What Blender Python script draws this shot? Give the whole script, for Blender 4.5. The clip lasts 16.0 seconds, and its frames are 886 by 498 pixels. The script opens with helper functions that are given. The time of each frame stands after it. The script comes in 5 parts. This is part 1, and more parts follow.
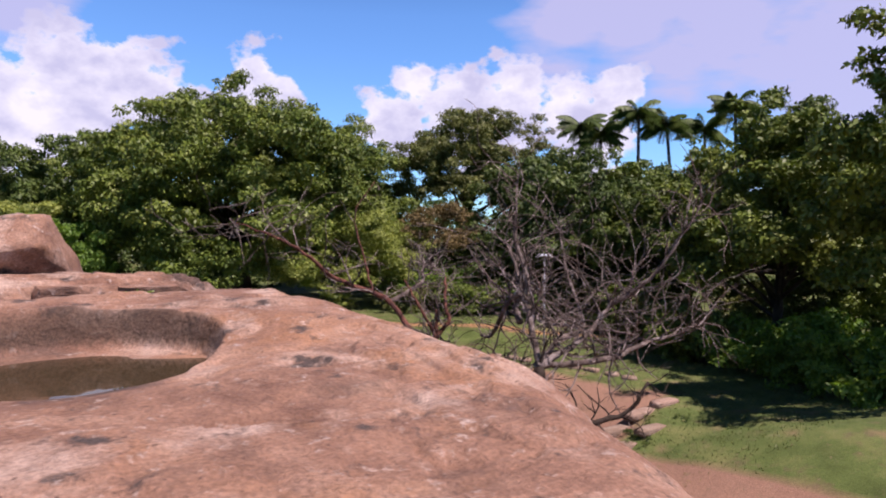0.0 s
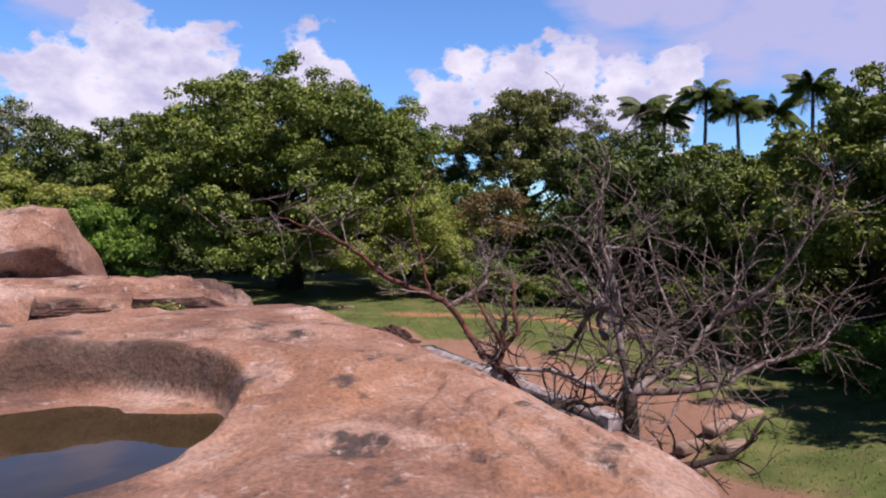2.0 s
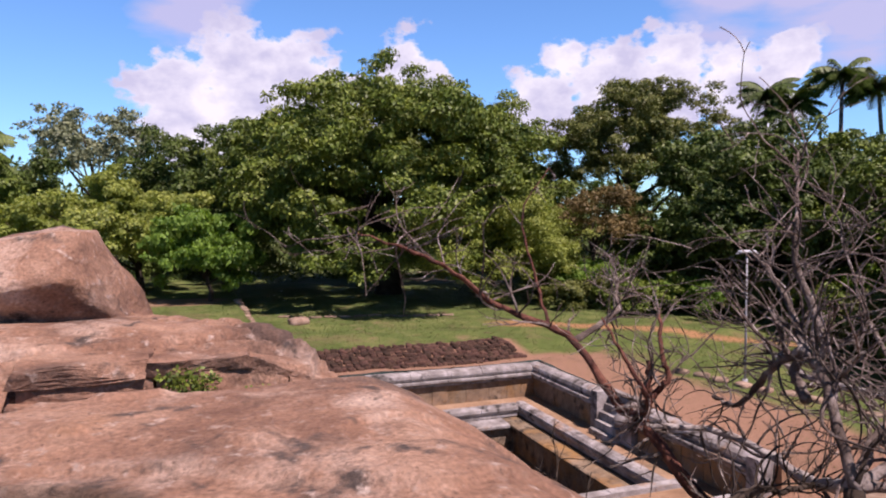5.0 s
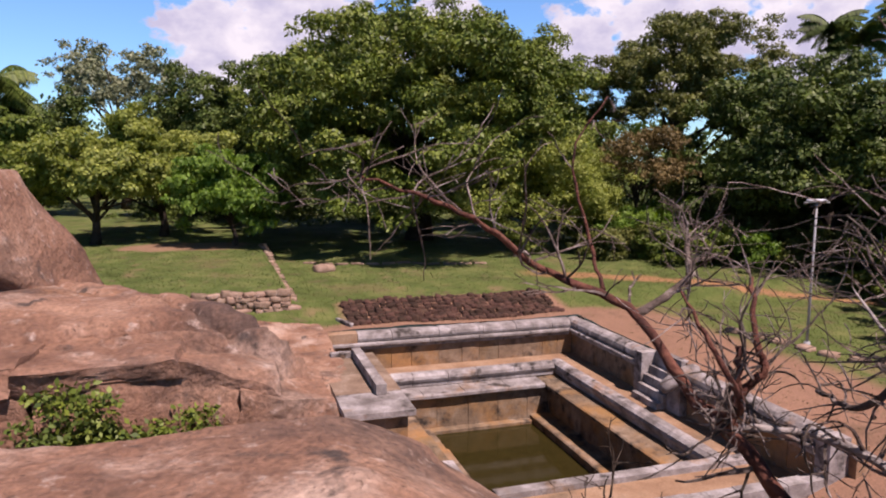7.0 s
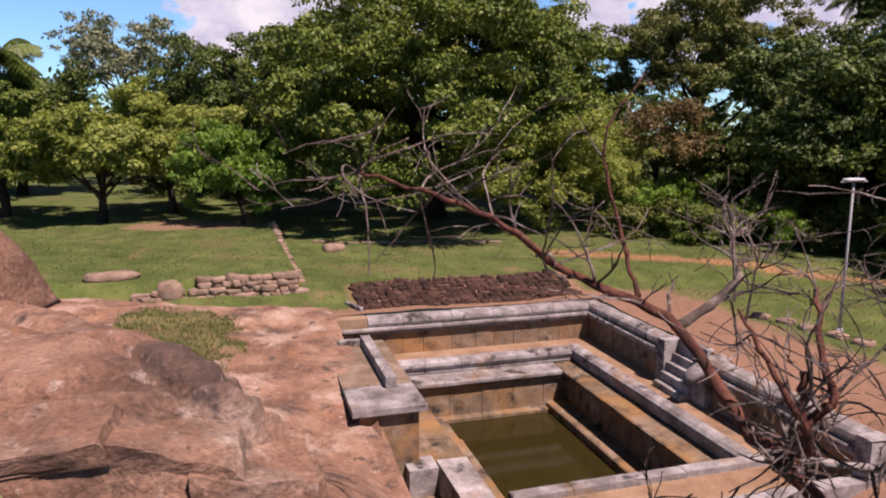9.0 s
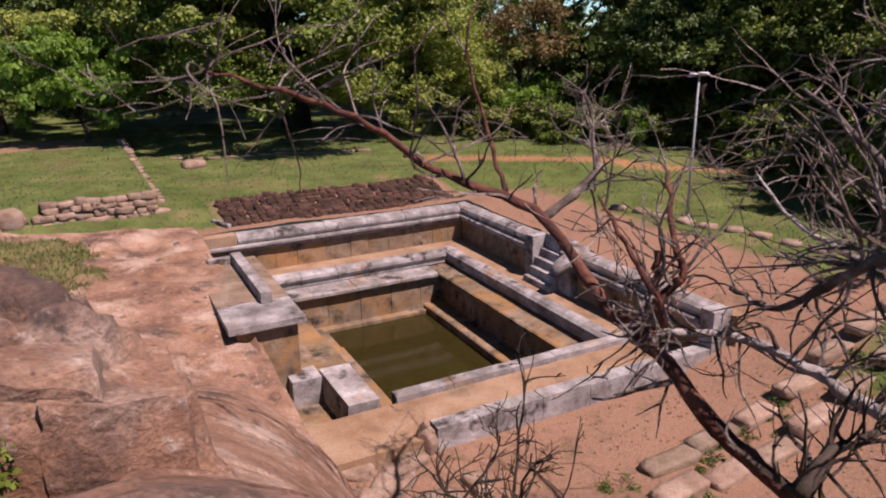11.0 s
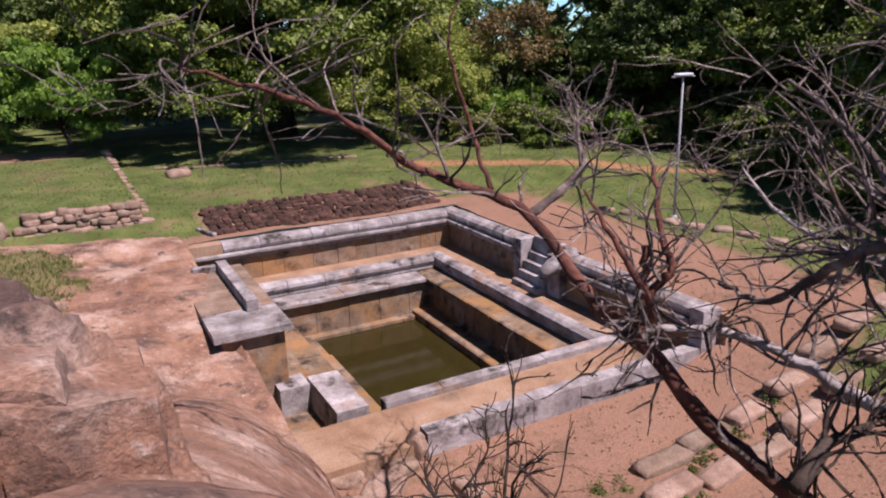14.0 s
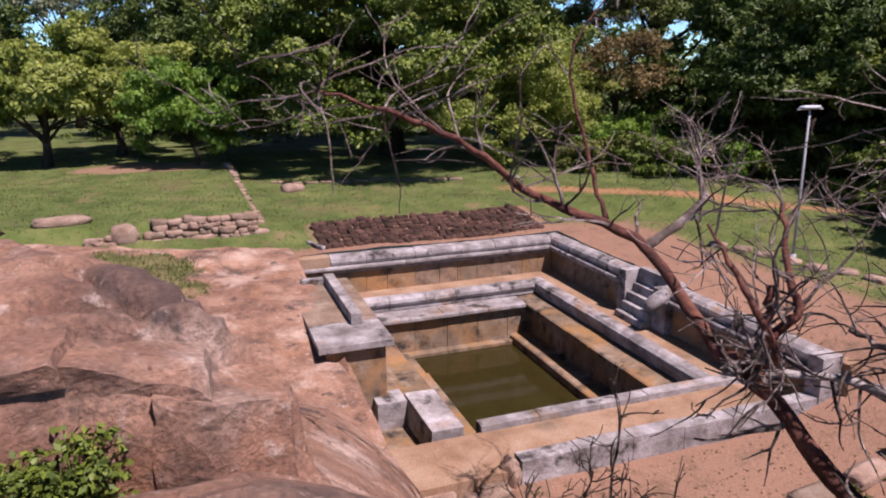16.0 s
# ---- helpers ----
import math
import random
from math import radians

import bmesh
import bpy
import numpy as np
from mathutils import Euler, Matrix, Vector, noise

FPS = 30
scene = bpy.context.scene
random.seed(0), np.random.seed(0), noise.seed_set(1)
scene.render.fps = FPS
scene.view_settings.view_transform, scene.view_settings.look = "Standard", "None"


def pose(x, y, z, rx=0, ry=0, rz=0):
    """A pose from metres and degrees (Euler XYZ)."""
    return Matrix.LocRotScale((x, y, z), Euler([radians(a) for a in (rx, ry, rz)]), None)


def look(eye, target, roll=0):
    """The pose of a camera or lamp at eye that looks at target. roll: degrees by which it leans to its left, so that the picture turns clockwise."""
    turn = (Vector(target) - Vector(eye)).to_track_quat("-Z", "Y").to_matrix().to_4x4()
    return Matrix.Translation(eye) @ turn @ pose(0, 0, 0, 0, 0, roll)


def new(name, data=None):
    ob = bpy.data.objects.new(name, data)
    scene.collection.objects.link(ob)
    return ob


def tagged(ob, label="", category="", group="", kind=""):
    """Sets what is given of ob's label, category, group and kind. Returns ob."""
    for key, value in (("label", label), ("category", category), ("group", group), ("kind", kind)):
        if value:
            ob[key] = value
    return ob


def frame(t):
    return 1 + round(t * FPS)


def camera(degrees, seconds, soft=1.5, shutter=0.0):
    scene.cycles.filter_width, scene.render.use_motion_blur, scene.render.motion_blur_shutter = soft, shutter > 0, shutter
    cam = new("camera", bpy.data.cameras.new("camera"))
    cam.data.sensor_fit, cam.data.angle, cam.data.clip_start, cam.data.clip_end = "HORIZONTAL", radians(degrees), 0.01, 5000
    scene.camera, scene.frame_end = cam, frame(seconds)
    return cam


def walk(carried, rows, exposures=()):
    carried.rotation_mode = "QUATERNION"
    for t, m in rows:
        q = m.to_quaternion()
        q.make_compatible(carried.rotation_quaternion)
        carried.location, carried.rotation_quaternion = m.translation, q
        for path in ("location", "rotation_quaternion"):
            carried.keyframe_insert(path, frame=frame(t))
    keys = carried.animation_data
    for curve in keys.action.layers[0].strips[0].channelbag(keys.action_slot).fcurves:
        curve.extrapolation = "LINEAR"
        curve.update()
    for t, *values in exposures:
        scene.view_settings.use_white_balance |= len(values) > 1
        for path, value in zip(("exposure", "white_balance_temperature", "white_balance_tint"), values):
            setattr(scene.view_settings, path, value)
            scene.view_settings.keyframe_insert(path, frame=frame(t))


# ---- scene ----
cam = camera(64.9, 16.0, soft=2.0)
PATH = [
    (0, (-13.905, -27.194, 5.045), (-12.835, -25.504, 5.011), 0.3),
    (0.5, (-13.811, -26.82, 5.102), (-12.959, -25.01, 5.13), 0.6),
    (1, (-13.68, -26.517, 5.127), (-12.694, -24.777, 5.121), -0.0),
    (1.5, (-13.42, -26.033, 5.156), (-12.468, -24.274, 5.16), 0.3),
    (2, (-13.284, -25.663, 5.252), (-12.339, -23.902, 5.169), 0.8),
    (2.5, (-13.106, -25.204, 5.256), (-12.044, -23.513, 5.14), 0.4),
    (3, (-12.946, -24.757, 5.293), (-11.961, -23.022, 5.154), 0.6),
    (3.5, (-12.849, -24.346, 5.36), (-11.905, -22.587, 5.23), 0.9),
    (4, (-12.661, -23.991, 5.427), (-11.834, -22.172, 5.347), 0.0),
    (4.2, (-12.618, -23.911, 5.453), (-11.897, -22.046, 5.397), 0.5),
    (6.3, (-11.997, -22.304, 5.41), (-11.32, -20.431, 5.224), 0.1),
    (6.5, (-11.907, -22.103, 5.382), (-11.209, -20.24, 5.176), -0.5),
    (7, (-11.758, -21.698, 5.416), (-11.166, -19.804, 5.165), 0.3),
    (7.5, (-11.708, -21.371, 5.527), (-11.122, -19.489, 5.188), 0.8),
    (8, (-11.607, -21.027, 5.561), (-10.896, -19.182, 5.256), -0.0),
    (8.5, (-11.477, -20.814, 5.572), (-10.885, -18.925, 5.282), -0.3),
    (9, (-11.466, -20.772, 5.578), (-10.913, -18.878, 5.248), 0.1),
    (9.5, (-11.433, -20.769, 5.585), (-10.832, -18.9, 5.203), -0.1),
    (10, (-11.403, -20.723, 5.559), (-10.671, -18.914, 5.119), 0.4),
    (10.2, (-11.419, -20.72, 5.545), (-10.626, -18.948, 5.064), 0.5),
    (12.5, (-11.354, -20.659, 5.386), (-10.457, -18.984, 4.762), -1.5),
    (13, (-11.342, -20.642, 5.375), (-10.424, -18.975, 4.759), -1.4),
    (13.5, (-11.343, -20.638, 5.384), (-10.441, -18.955, 4.79), -1.6),
    (14, (-11.337, -20.649, 5.382), (-10.442, -18.952, 4.817), -1.7),
    (14.5, (-11.333, -20.67, 5.384), (-10.432, -18.97, 4.838), -1.7),
    (15, (-11.341, -20.676, 5.385), (-10.438, -18.973, 4.856), -1.4),
    (15.5, (-11.377, -20.635, 5.382), (-10.525, -18.898, 4.875), -1.4),
    (16, (-11.478, -20.639, 5.405), (-10.83, -18.813, 4.909), -0.6),
]
walk(cam, [(t, look(eye, target, roll)) for t, eye, target, roll in PATH], exposures=[(0.0, 0.64, 6550, 36), (1.2, 0.51, 6500, 36), (2.4, 0.52, 6550, 36), (4.0, 0.68, 6650, 36), (7.0, 0.57, 7000, 37), (10.0, 0.55, 7100, 37), (12.5, 0.61, 6550, 36), (16.0, 0.70, 6400, 36)])

# ---- world, sun, light ----
SUN = Vector((0.28, -0.60, 1.15)).normalized()
world = bpy.data.worlds.new("sky")
scene.world = world
world.use_nodes = True
wn, wl = world.node_tree.nodes, world.node_tree.links
wn.clear()


def wnode(kind, **values):
    n = wn.new(kind)
    for k, v in values.items():
        n.inputs[k].default_value = v
    return n


w_out, w_bg = wnode("ShaderNodeOutputWorld"), wnode("ShaderNodeBackground")
w_sky = wnode("ShaderNodeTexSky")
w_sky.sky_type, w_sky.sun_disc = "NISHITA", False
w_sky.sun_elevation = math.asin(SUN.z)
w_sky.sun_rotation = math.atan2(SUN.x, SUN.y)
w_sky.air_density, w_sky.dust_density, w_sky.ozone_density = 1.0, 0.3, 2.5
# cumulus heads (direction and angular size) above the trees, a thin mauve sheet higher to the east
CUMULUS = ((0.010, 0.988, 0.154, 0.077), (0.070, 0.980, 0.186, 0.069), (0.123, 0.972, 0.202, 0.058), (0.170, 0.969, 0.178, 0.049), (0.034, 0.991, 0.129, 0.089), (0.292, 0.933, 0.212, 0.039), (0.276, 0.942, 0.193, 0.032), (0.325, 0.925, 0.199, 0.028), (0.489, 0.846, 0.213, 0.037), (0.535, 0.824, 0.187, 0.050), (0.608, 0.770, 0.194, 0.054), (0.660, 0.729, 0.181, 0.047), (0.710, 0.677, 0.194, 0.041), (0.462, 0.872, 0.163, 0.050), (0.578, 0.802, 0.152, 0.065), (0.698, 0.701, 0.142, 0.057), (0.201, 0.967, 0.155, 0.049))
SHEET = ((0.646, 0.703, 0.297, 0.077), (0.711, 0.643, 0.285, 0.089), (0.781, 0.566, 0.262, 0.114), (0.841, 0.489, 0.232, 0.122), (0.881, 0.423, 0.210, 0.138), (0.754, 0.614, 0.232, 0.081), (0.022, 0.962, 0.273, 0.057), (0.919, 0.356, 0.170, 0.130))
w_co = wnode("ShaderNodeTexCoord")
w_sep = wnode("ShaderNodeSeparateXYZ")
wl.new(w_co.outputs["Generated"], w_sep.inputs[0])


def wmath(op, a, b):
    n = wn.new("ShaderNodeMath")
    n.operation = op
    for k, v in enumerate((a, b)):
        if isinstance(v, float):
            n.inputs[k].default_value = v
        else:
            wl.new(v, n.inputs[k])
    return n.outputs[0]


def wrange(value, a, b, c=0.0, d=1.0):
    n = wnode("ShaderNodeMapRange")
    for k, v in zip(("From Min", "From Max", "To Min", "To Max"), (a, b, c, d)):
        n.inputs[k].default_value = v
    wl.new(value, n.inputs["Value"])
    return n.outputs[0]


def wnoise(scale, detail, rough, stretch=1.5):
    m = wnode("ShaderNodeMapping", Scale=(1.0, 1.0, stretch))
    wl.new(w_co.outputs["Generated"], m.inputs["Vector"])
    n = wnode("ShaderNodeTexNoise", Scale=scale, Detail=detail, Roughness=rough)
    wl.new(m.outputs[0], n.inputs["Vector"])
    return n.outputs["Fac"]


def heads(places):
    total = None
    for x, y, z, r in places:
        n = wn.new("ShaderNodeVectorMath")
        n.operation = "DISTANCE"
        n.inputs[1].default_value = (x, y, z)
        wl.new(w_co.outputs["Generated"], n.inputs[0])
        v = wrange(n.outputs["Value"], 0.0, r * 2, 1.0, 0.0)
        total = v if total is None else wmath("MAXIMUM", total, v)
    return total


def wmix(fac, a, b):
    n = wn.new("ShaderNodeMix")
    n.data_type = "RGBA"
    wl.new(fac, n.inputs[0])
    for k, v in ((6, a), (7, b)):
        if isinstance(v, tuple):
            n.inputs[k].default_value = (*v, 1)
        else:
            wl.new(v, n.inputs[k])
    return n.outputs[2]


w_fine, w_coarse = wnoise(17.0, 8.0, 0.55), wnoise(3.4, 7.0, 0.52)
w_head = wmath("ADD", heads(CUMULUS), wrange(w_fine, 0.3, 0.7, -0.30, 0.30))
w_veil = wmath("ADD", heads(SHEET), wrange(wnoise(6.0, 6.0, 0.5, 3.0), 0.3, 0.7, -0.35, 0.35))
# scattered fair-weather cloud over the rest of the sky
w_away = wn.new("ShaderNodeVectorMath")
w_away.operation = "DISTANCE"
w_away.inputs[1].default_value = (0.45, 0.87, 0.2)
wl.new(w_co.outputs["Generated"], w_away.inputs[0])
w_rest = wmath("MULTIPLY", wrange(w_coarse, 0.60, 0.68), wrange(w_away.outputs["Value"], 0.75, 1.0))
w_blue = wnode("ShaderNodeMix")
w_blue.data_type, w_blue.blend_type = "RGBA", "MULTIPLY"
w_blue.inputs[0].default_value = 1.0
w_blue.inputs[7].default_value = (1.9, 3.4, 4.3, 1)
wl.new(w_sky.outputs[0], w_blue.inputs[6])
# the blue deepens towards the zenith
w_dark = wn.new("ShaderNodeVectorMath")
w_dark.operation = "SCALE"
wl.new(w_blue.outputs[2], w_dark.inputs[0])
wl.new(wrange(w_sep.outputs["Z"], 0.30, 0.65, 1.0, 0.12), w_dark.inputs["Scale"])
w_color = wmix(wmath("MULTIPLY", w_rest, 0.8), w_dark.outputs[0], (13.0, 14.0, 15.5))
w_color = wmix(wmath("MULTIPLY", wrange(w_veil, 0.35, 0.75), 0.85), w_color, (12.4, 13.6, 18.5))
w_color = wmix(wrange(w_head, 0.44, 0.56), w_color, wmix(wrange(w_fine, 0.35, 0.62), (20.5, 22.5, 23.5), (13.0, 14.6, 18.5)))
wl.new(w_color, w_bg.inputs["Color"])
w_bg.inputs["Strength"].default_value = 0.028
wl.new(w_bg.outputs[0], w_out.inputs[0])

sun = new("sun", bpy.data.lights.new("sun", "SUN"))
sun.data.energy, sun.data.angle, sun.data.color = 5.0, radians(0.5), (1.0, 0.95, 0.87)
sun.rotation_euler = SUN.to_track_quat("Z", "Y").to_euler()


# ---- materials ----
def material(name, colors, scale=1.0, rough=0.85, bump=0.3, bump_scale=None, island=0.0, obj_random=0.0,
             speck=0.0, detail=8.0, stain=None, stain_scale=0.4, stain_range=(0.5, 0.62), second=None, metallic=0.0,
             translucent=0.0, attr=None, patches=()):
    """Noise-mixed colours in object space, with fine relief; stain: a second colour in patches; attr: a colour laid over by a vertex attribute."""
    m = bpy.data.materials.new(name)
    m.use_nodes = True
    n, l = m.node_tree.nodes, m.node_tree.links
    b = n["Principled BSDF"]
    b.inputs["Roughness"].default_value = rough
    b.inputs["Metallic"].default_value = metallic
    b.inputs["Specular IOR Level"].default_value = 0.3
    geo = n.new("ShaderNodeNewGeometry")
    tex = n.new("ShaderNodeTexNoise")
    tex.inputs["Scale"].default_value, tex.inputs["Detail"].default_value, tex.inputs["Roughness"].default_value = scale, detail, 0.62
    l.new(geo.outputs["Position"], tex.inputs["Vector"])
    ramp = n.new("ShaderNodeValToRGB")
    els = ramp.color_ramp.elements
    while len(els) < len(colors):
        els.new(0.5)
    for i, c in enumerate(colors):
        els[i].position = 0.3 + 0.4 * i / max(1, len(colors) - 1)
        els[i].color = (*c, 1)
    l.new(tex.outputs["Fac"], ramp.inputs[0])
    out = ramp.outputs[0]

    def mixed(a, fac, color, blend="MIX"):
        x = n.new("ShaderNodeMix")
        x.data_type, x.blend_type = "RGBA", blend
        l.new(a, x.inputs[6])
        if isinstance(fac, float):
            x.inputs[0].default_value = fac
        else:
            l.new(fac, x.inputs[0])
        if isinstance(color, tuple):
            x.inputs[7].default_value = (*color, 1)
        else:
            l.new(color, x.inputs[7])
        return x.outputs[2]

    def ranged(value, a, b_, c=0.0, d=1.0):
        r = n.new("ShaderNodeMapRange")
        for k, v in zip(("From Min", "From Max", "To Min", "To Max"), (a, b_, c, d)):
            r.inputs[k].default_value = v
        l.new(value, r.inputs["Value"])
        return r.outputs[0]

    for color, sc, rg in ([(stain, stain_scale, stain_range)] if stain else []) + (second or []):
        t2 = n.new("ShaderNodeTexNoise")
        t2.inputs["Scale"].default_value, t2.inputs["Detail"].default_value, t2.inputs["Roughness"].default_value = sc, 9.0, 0.65
        l.new(geo.outputs["Position"], t2.inputs["Vector"])
        out = mixed(out, ranged(t2.outputs["Fac"], *rg), color)
    if attr:
        for name_, color in attr:
            a = n.new("ShaderNodeAttribute")
            a.attribute_name = name_
            out = mixed(out, a.outputs["Fac"], color)
    for color, sc, rg in patches:
        t5 = n.new("ShaderNodeTexNoise")
        t5.inputs["Scale"].default_value, t5.inputs["Detail"].default_value, t5.inputs["Roughness"].default_value = sc, 9.0, 0.68
        l.new(geo.outputs["Position"], t5.inputs["Vector"])
        out = mixed(out, ranged(t5.outputs["Fac"], *rg), color)
    if speck:
        t3 = n.new("ShaderNodeTexNoise")
        t3.inputs["Scale"].default_value, t3.inputs["Detail"].default_value = 38.0, 3.0
        l.new(geo.outputs["Position"], t3.inputs["Vector"])
        g = n.new("ShaderNodeCombineColor")
        v = ranged(t3.outputs["Fac"], 0.3, 0.7, 1 - speck, 1 + speck)
        for i in range(3):
            l.new(v, g.inputs[i])
        out = mixed(out, 1.0, g.outputs[0], "MULTIPLY")
    if island or obj_random:
        if obj_random:
            src = n.new("ShaderNodeObjectInfo").outputs["Random"]
        else:
            src = geo.outputs["Random Per Island"]
        amount = island or obj_random
        hs = n.new("ShaderNodeHueSaturation")
        l.new(ranged(src, 0, 1, 1 - amount, 1 + amount), hs.inputs["Value"])
        l.new(ranged(src, 0, 1, 0.5 + 0.03 * amount, 0.5 - 0.03 * amount), hs.inputs["Hue"])
        l.new(out, hs.inputs["Color"])
        out = hs.outputs[0]
    l.new(out, b.inputs["Base Color"])
    if bump:
        t4 = n.new("ShaderNodeTexNoise")
        t4.inputs["Scale"].default_value, t4.inputs["Detail"].default_value = bump_scale or scale * 5, 10.0
        t4.inputs["Roughness"].default_value = 0.65
        l.new(geo.outputs["Position"], t4.inputs["Vector"])
        bp = n.new("ShaderNodeBump")
        bp.inputs["Strength"].default_value, bp.inputs["Distance"].default_value = bump, 0.06
        l.new(t4.outputs["Fac"], bp.inputs["Height"])
        l.new(bp.outputs[0], b.inputs["Normal"])
    if translucent:
        tr = n.new("ShaderNodeBsdfTranslucent")
        hs2 = n.new("ShaderNodeHueSaturation")
        hs2.inputs["Saturation"].default_value, hs2.inputs["Value"].default_value = 1.15, 1.3
        l.new(out, hs2.inputs["Color"])
        l.new(hs2.outputs[0], tr.inputs["Color"])
        mx = n.new("ShaderNodeMixShader")
        mx.inputs[0].default_value = translucent
        l.new(b.outputs[0], mx.inputs[1])
        l.new(tr.outputs[0], mx.inputs[2])
        l.new(mx.outputs[0], n["Material Output"].inputs["Surface"])
    return m


ROCK = material("weathered_granite", [(0.115, 0.058, 0.038), (0.23, 0.127, 0.083), (0.34, 0.215, 0.150)], 1.1, 0.9, 0.8, 9.0, speck=0.26,
                stain=(0.085, 0.055, 0.043), stain_scale=0.8, stain_range=(0.53, 0.67),
                second=[((0.27, 0.135, 0.068), 0.6, (0.56, 0.70)), ((0.38, 0.275, 0.215), 0.9, (0.52, 0.66)), ((0.065, 0.048, 0.040), 2.6, (0.58, 0.67)), ((0.38, 0.30, 0.25), 9.0, (0.58, 0.72)), ((0.085, 0.050, 0.036), 22.0, (0.60, 0.70))],
                attr=[("algae_shade", (0.055, 0.036, 0.024))])
GROUND = material("turf_and_earth", [(0.043, 0.063, 0.011), (0.070, 0.101, 0.022), (0.128, 0.140, 0.043)], 0.8, 0.95, 0.5, 14.0, speck=0.3,
                  stain=(0.122, 0.098, 0.043), stain_scale=0.35, stain_range=(0.56, 0.72),
                  attr=[("earth", (0.225, 0.128, 0.084)), ("path", (0.269, 0.141, 0.067))],
                  patches=[((0.115, 0.075, 0.046), 1.1, (0.56, 0.74)), ((0.12, 0.105, 0.05), 3.2, (0.60, 0.74)), ((0.25, 0.165, 0.115), 5.5, (0.62, 0.76))])
STONE = material("lichened_grey_stone", [(0.110, 0.096, 0.090), (0.233, 0.213, 0.206), (0.384, 0.364, 0.364)], 2.2, 0.88, 0.5, 12.0, speck=0.2,
                 stain=(0.034, 0.029, 0.025), stain_scale=1.8, stain_range=(0.54, 0.65), obj_random=0.14,
                 second=[((0.245, 0.153, 0.092), 0.8, (0.56, 0.70))])
WALLSTONE = material("stained_wall_stone", [(0.103, 0.073, 0.048), (0.185, 0.130, 0.085), (0.274, 0.213, 0.155)], 1.6, 0.9, 0.4, 9.0, speck=0.18,
                     stain=(0.031, 0.025, 0.020), stain_scale=1.5, stain_range=(0.50, 0.64), obj_random=0.12,
                     second=[((0.269, 0.147, 0.061), 0.7, (0.48, 0.62))])
EARTH = material("ochre_earth", [(0.190, 0.109, 0.063), (0.275, 0.172, 0.106), (0.330, 0.229, 0.154)], 1.4, 0.95, 0.5, 14.0, speck=0.2,
                 stain=(0.147, 0.104, 0.067), stain_scale=0.8, stain_range=(0.55, 0.7))
LATERITE = material("dark_laterite", [(0.025, 0.014, 0.010), (0.052, 0.027, 0.019), (0.098, 0.055, 0.037)], 3.0, 0.95, 0.7, 20.0, obj_random=0.35)
RUBBLE = material("rubble_stone", [(0.153, 0.101, 0.071), (0.239, 0.165, 0.119), (0.318, 0.245, 0.190)], 2.5, 0.92, 0.6, 14.0, obj_random=0.25, speck=0.2)
BARK = material("grey_brown_bark", [(0.038, 0.028, 0.022), (0.109, 0.083, 0.069), (0.330, 0.285, 0.258)], 4.0, 0.9, 0.7, 30.0, island=0.4)
REDBARK = material("peeling_red_bark", [(0.031, 0.017, 0.014), (0.104, 0.037, 0.025), (0.202, 0.086, 0.055)], 5.0, 0.85, 0.7, 24.0)
PALEBARK = material("pale_grey_bark", [(0.132, 0.111, 0.099), (0.297, 0.265, 0.248), (0.429, 0.397, 0.379)], 5.0, 0.9, 0.6, 26.0)
DARKBARK = material("dark_bark", [(0.019, 0.014, 0.010), (0.043, 0.031, 0.022), (0.073, 0.055, 0.043)], 3.0, 0.92, 0.7, 18.0)


def leafy(name, a, b, c, translucent=0.16):
    return material(name, [a, b, c], 0.35, 0.55, 0.0, island=0.35, translucent=translucent, detail=4.0)


LEAF_DARK = leafy("dark_green_leaves", (0.030, 0.055, 0.011), (0.059, 0.096, 0.017), (0.096, 0.133, 0.025), 0.12)
LEAF_MID = leafy("green_leaves", (0.053, 0.087, 0.011), (0.100, 0.144, 0.019), (0.158, 0.192, 0.032), 0.08)
LEAF_OLIVE = leafy("olive_leaves", (0.062, 0.078, 0.014), (0.096, 0.114, 0.025), (0.139, 0.151, 0.041))
LEAF_BRIGHT = leafy("bright_green_leaves", (0.07, 0.14, 0.02), (0.125, 0.225, 0.035), (0.18, 0.28, 0.05), 0.4)
LEAF_FEATHER = leafy("feathery_leaves", (0.131, 0.172, 0.030), (0.214, 0.262, 0.055), (0.290, 0.331, 0.090), 0.35)
LEAF_GREY = leafy("grey_green_leaves", (0.099, 0.120, 0.066), (0.154, 0.181, 0.099), (0.231, 0.254, 0.154))
LEAF_DRY = leafy("dry_brown_leaves", (0.080, 0.055, 0.019), (0.128, 0.095, 0.034), (0.178, 0.132, 0.052))
GRASS = leafy("grass_blades", (0.052, 0.073, 0.014), (0.091, 0.121, 0.030), (0.161, 0.176, 0.059), 0.2)


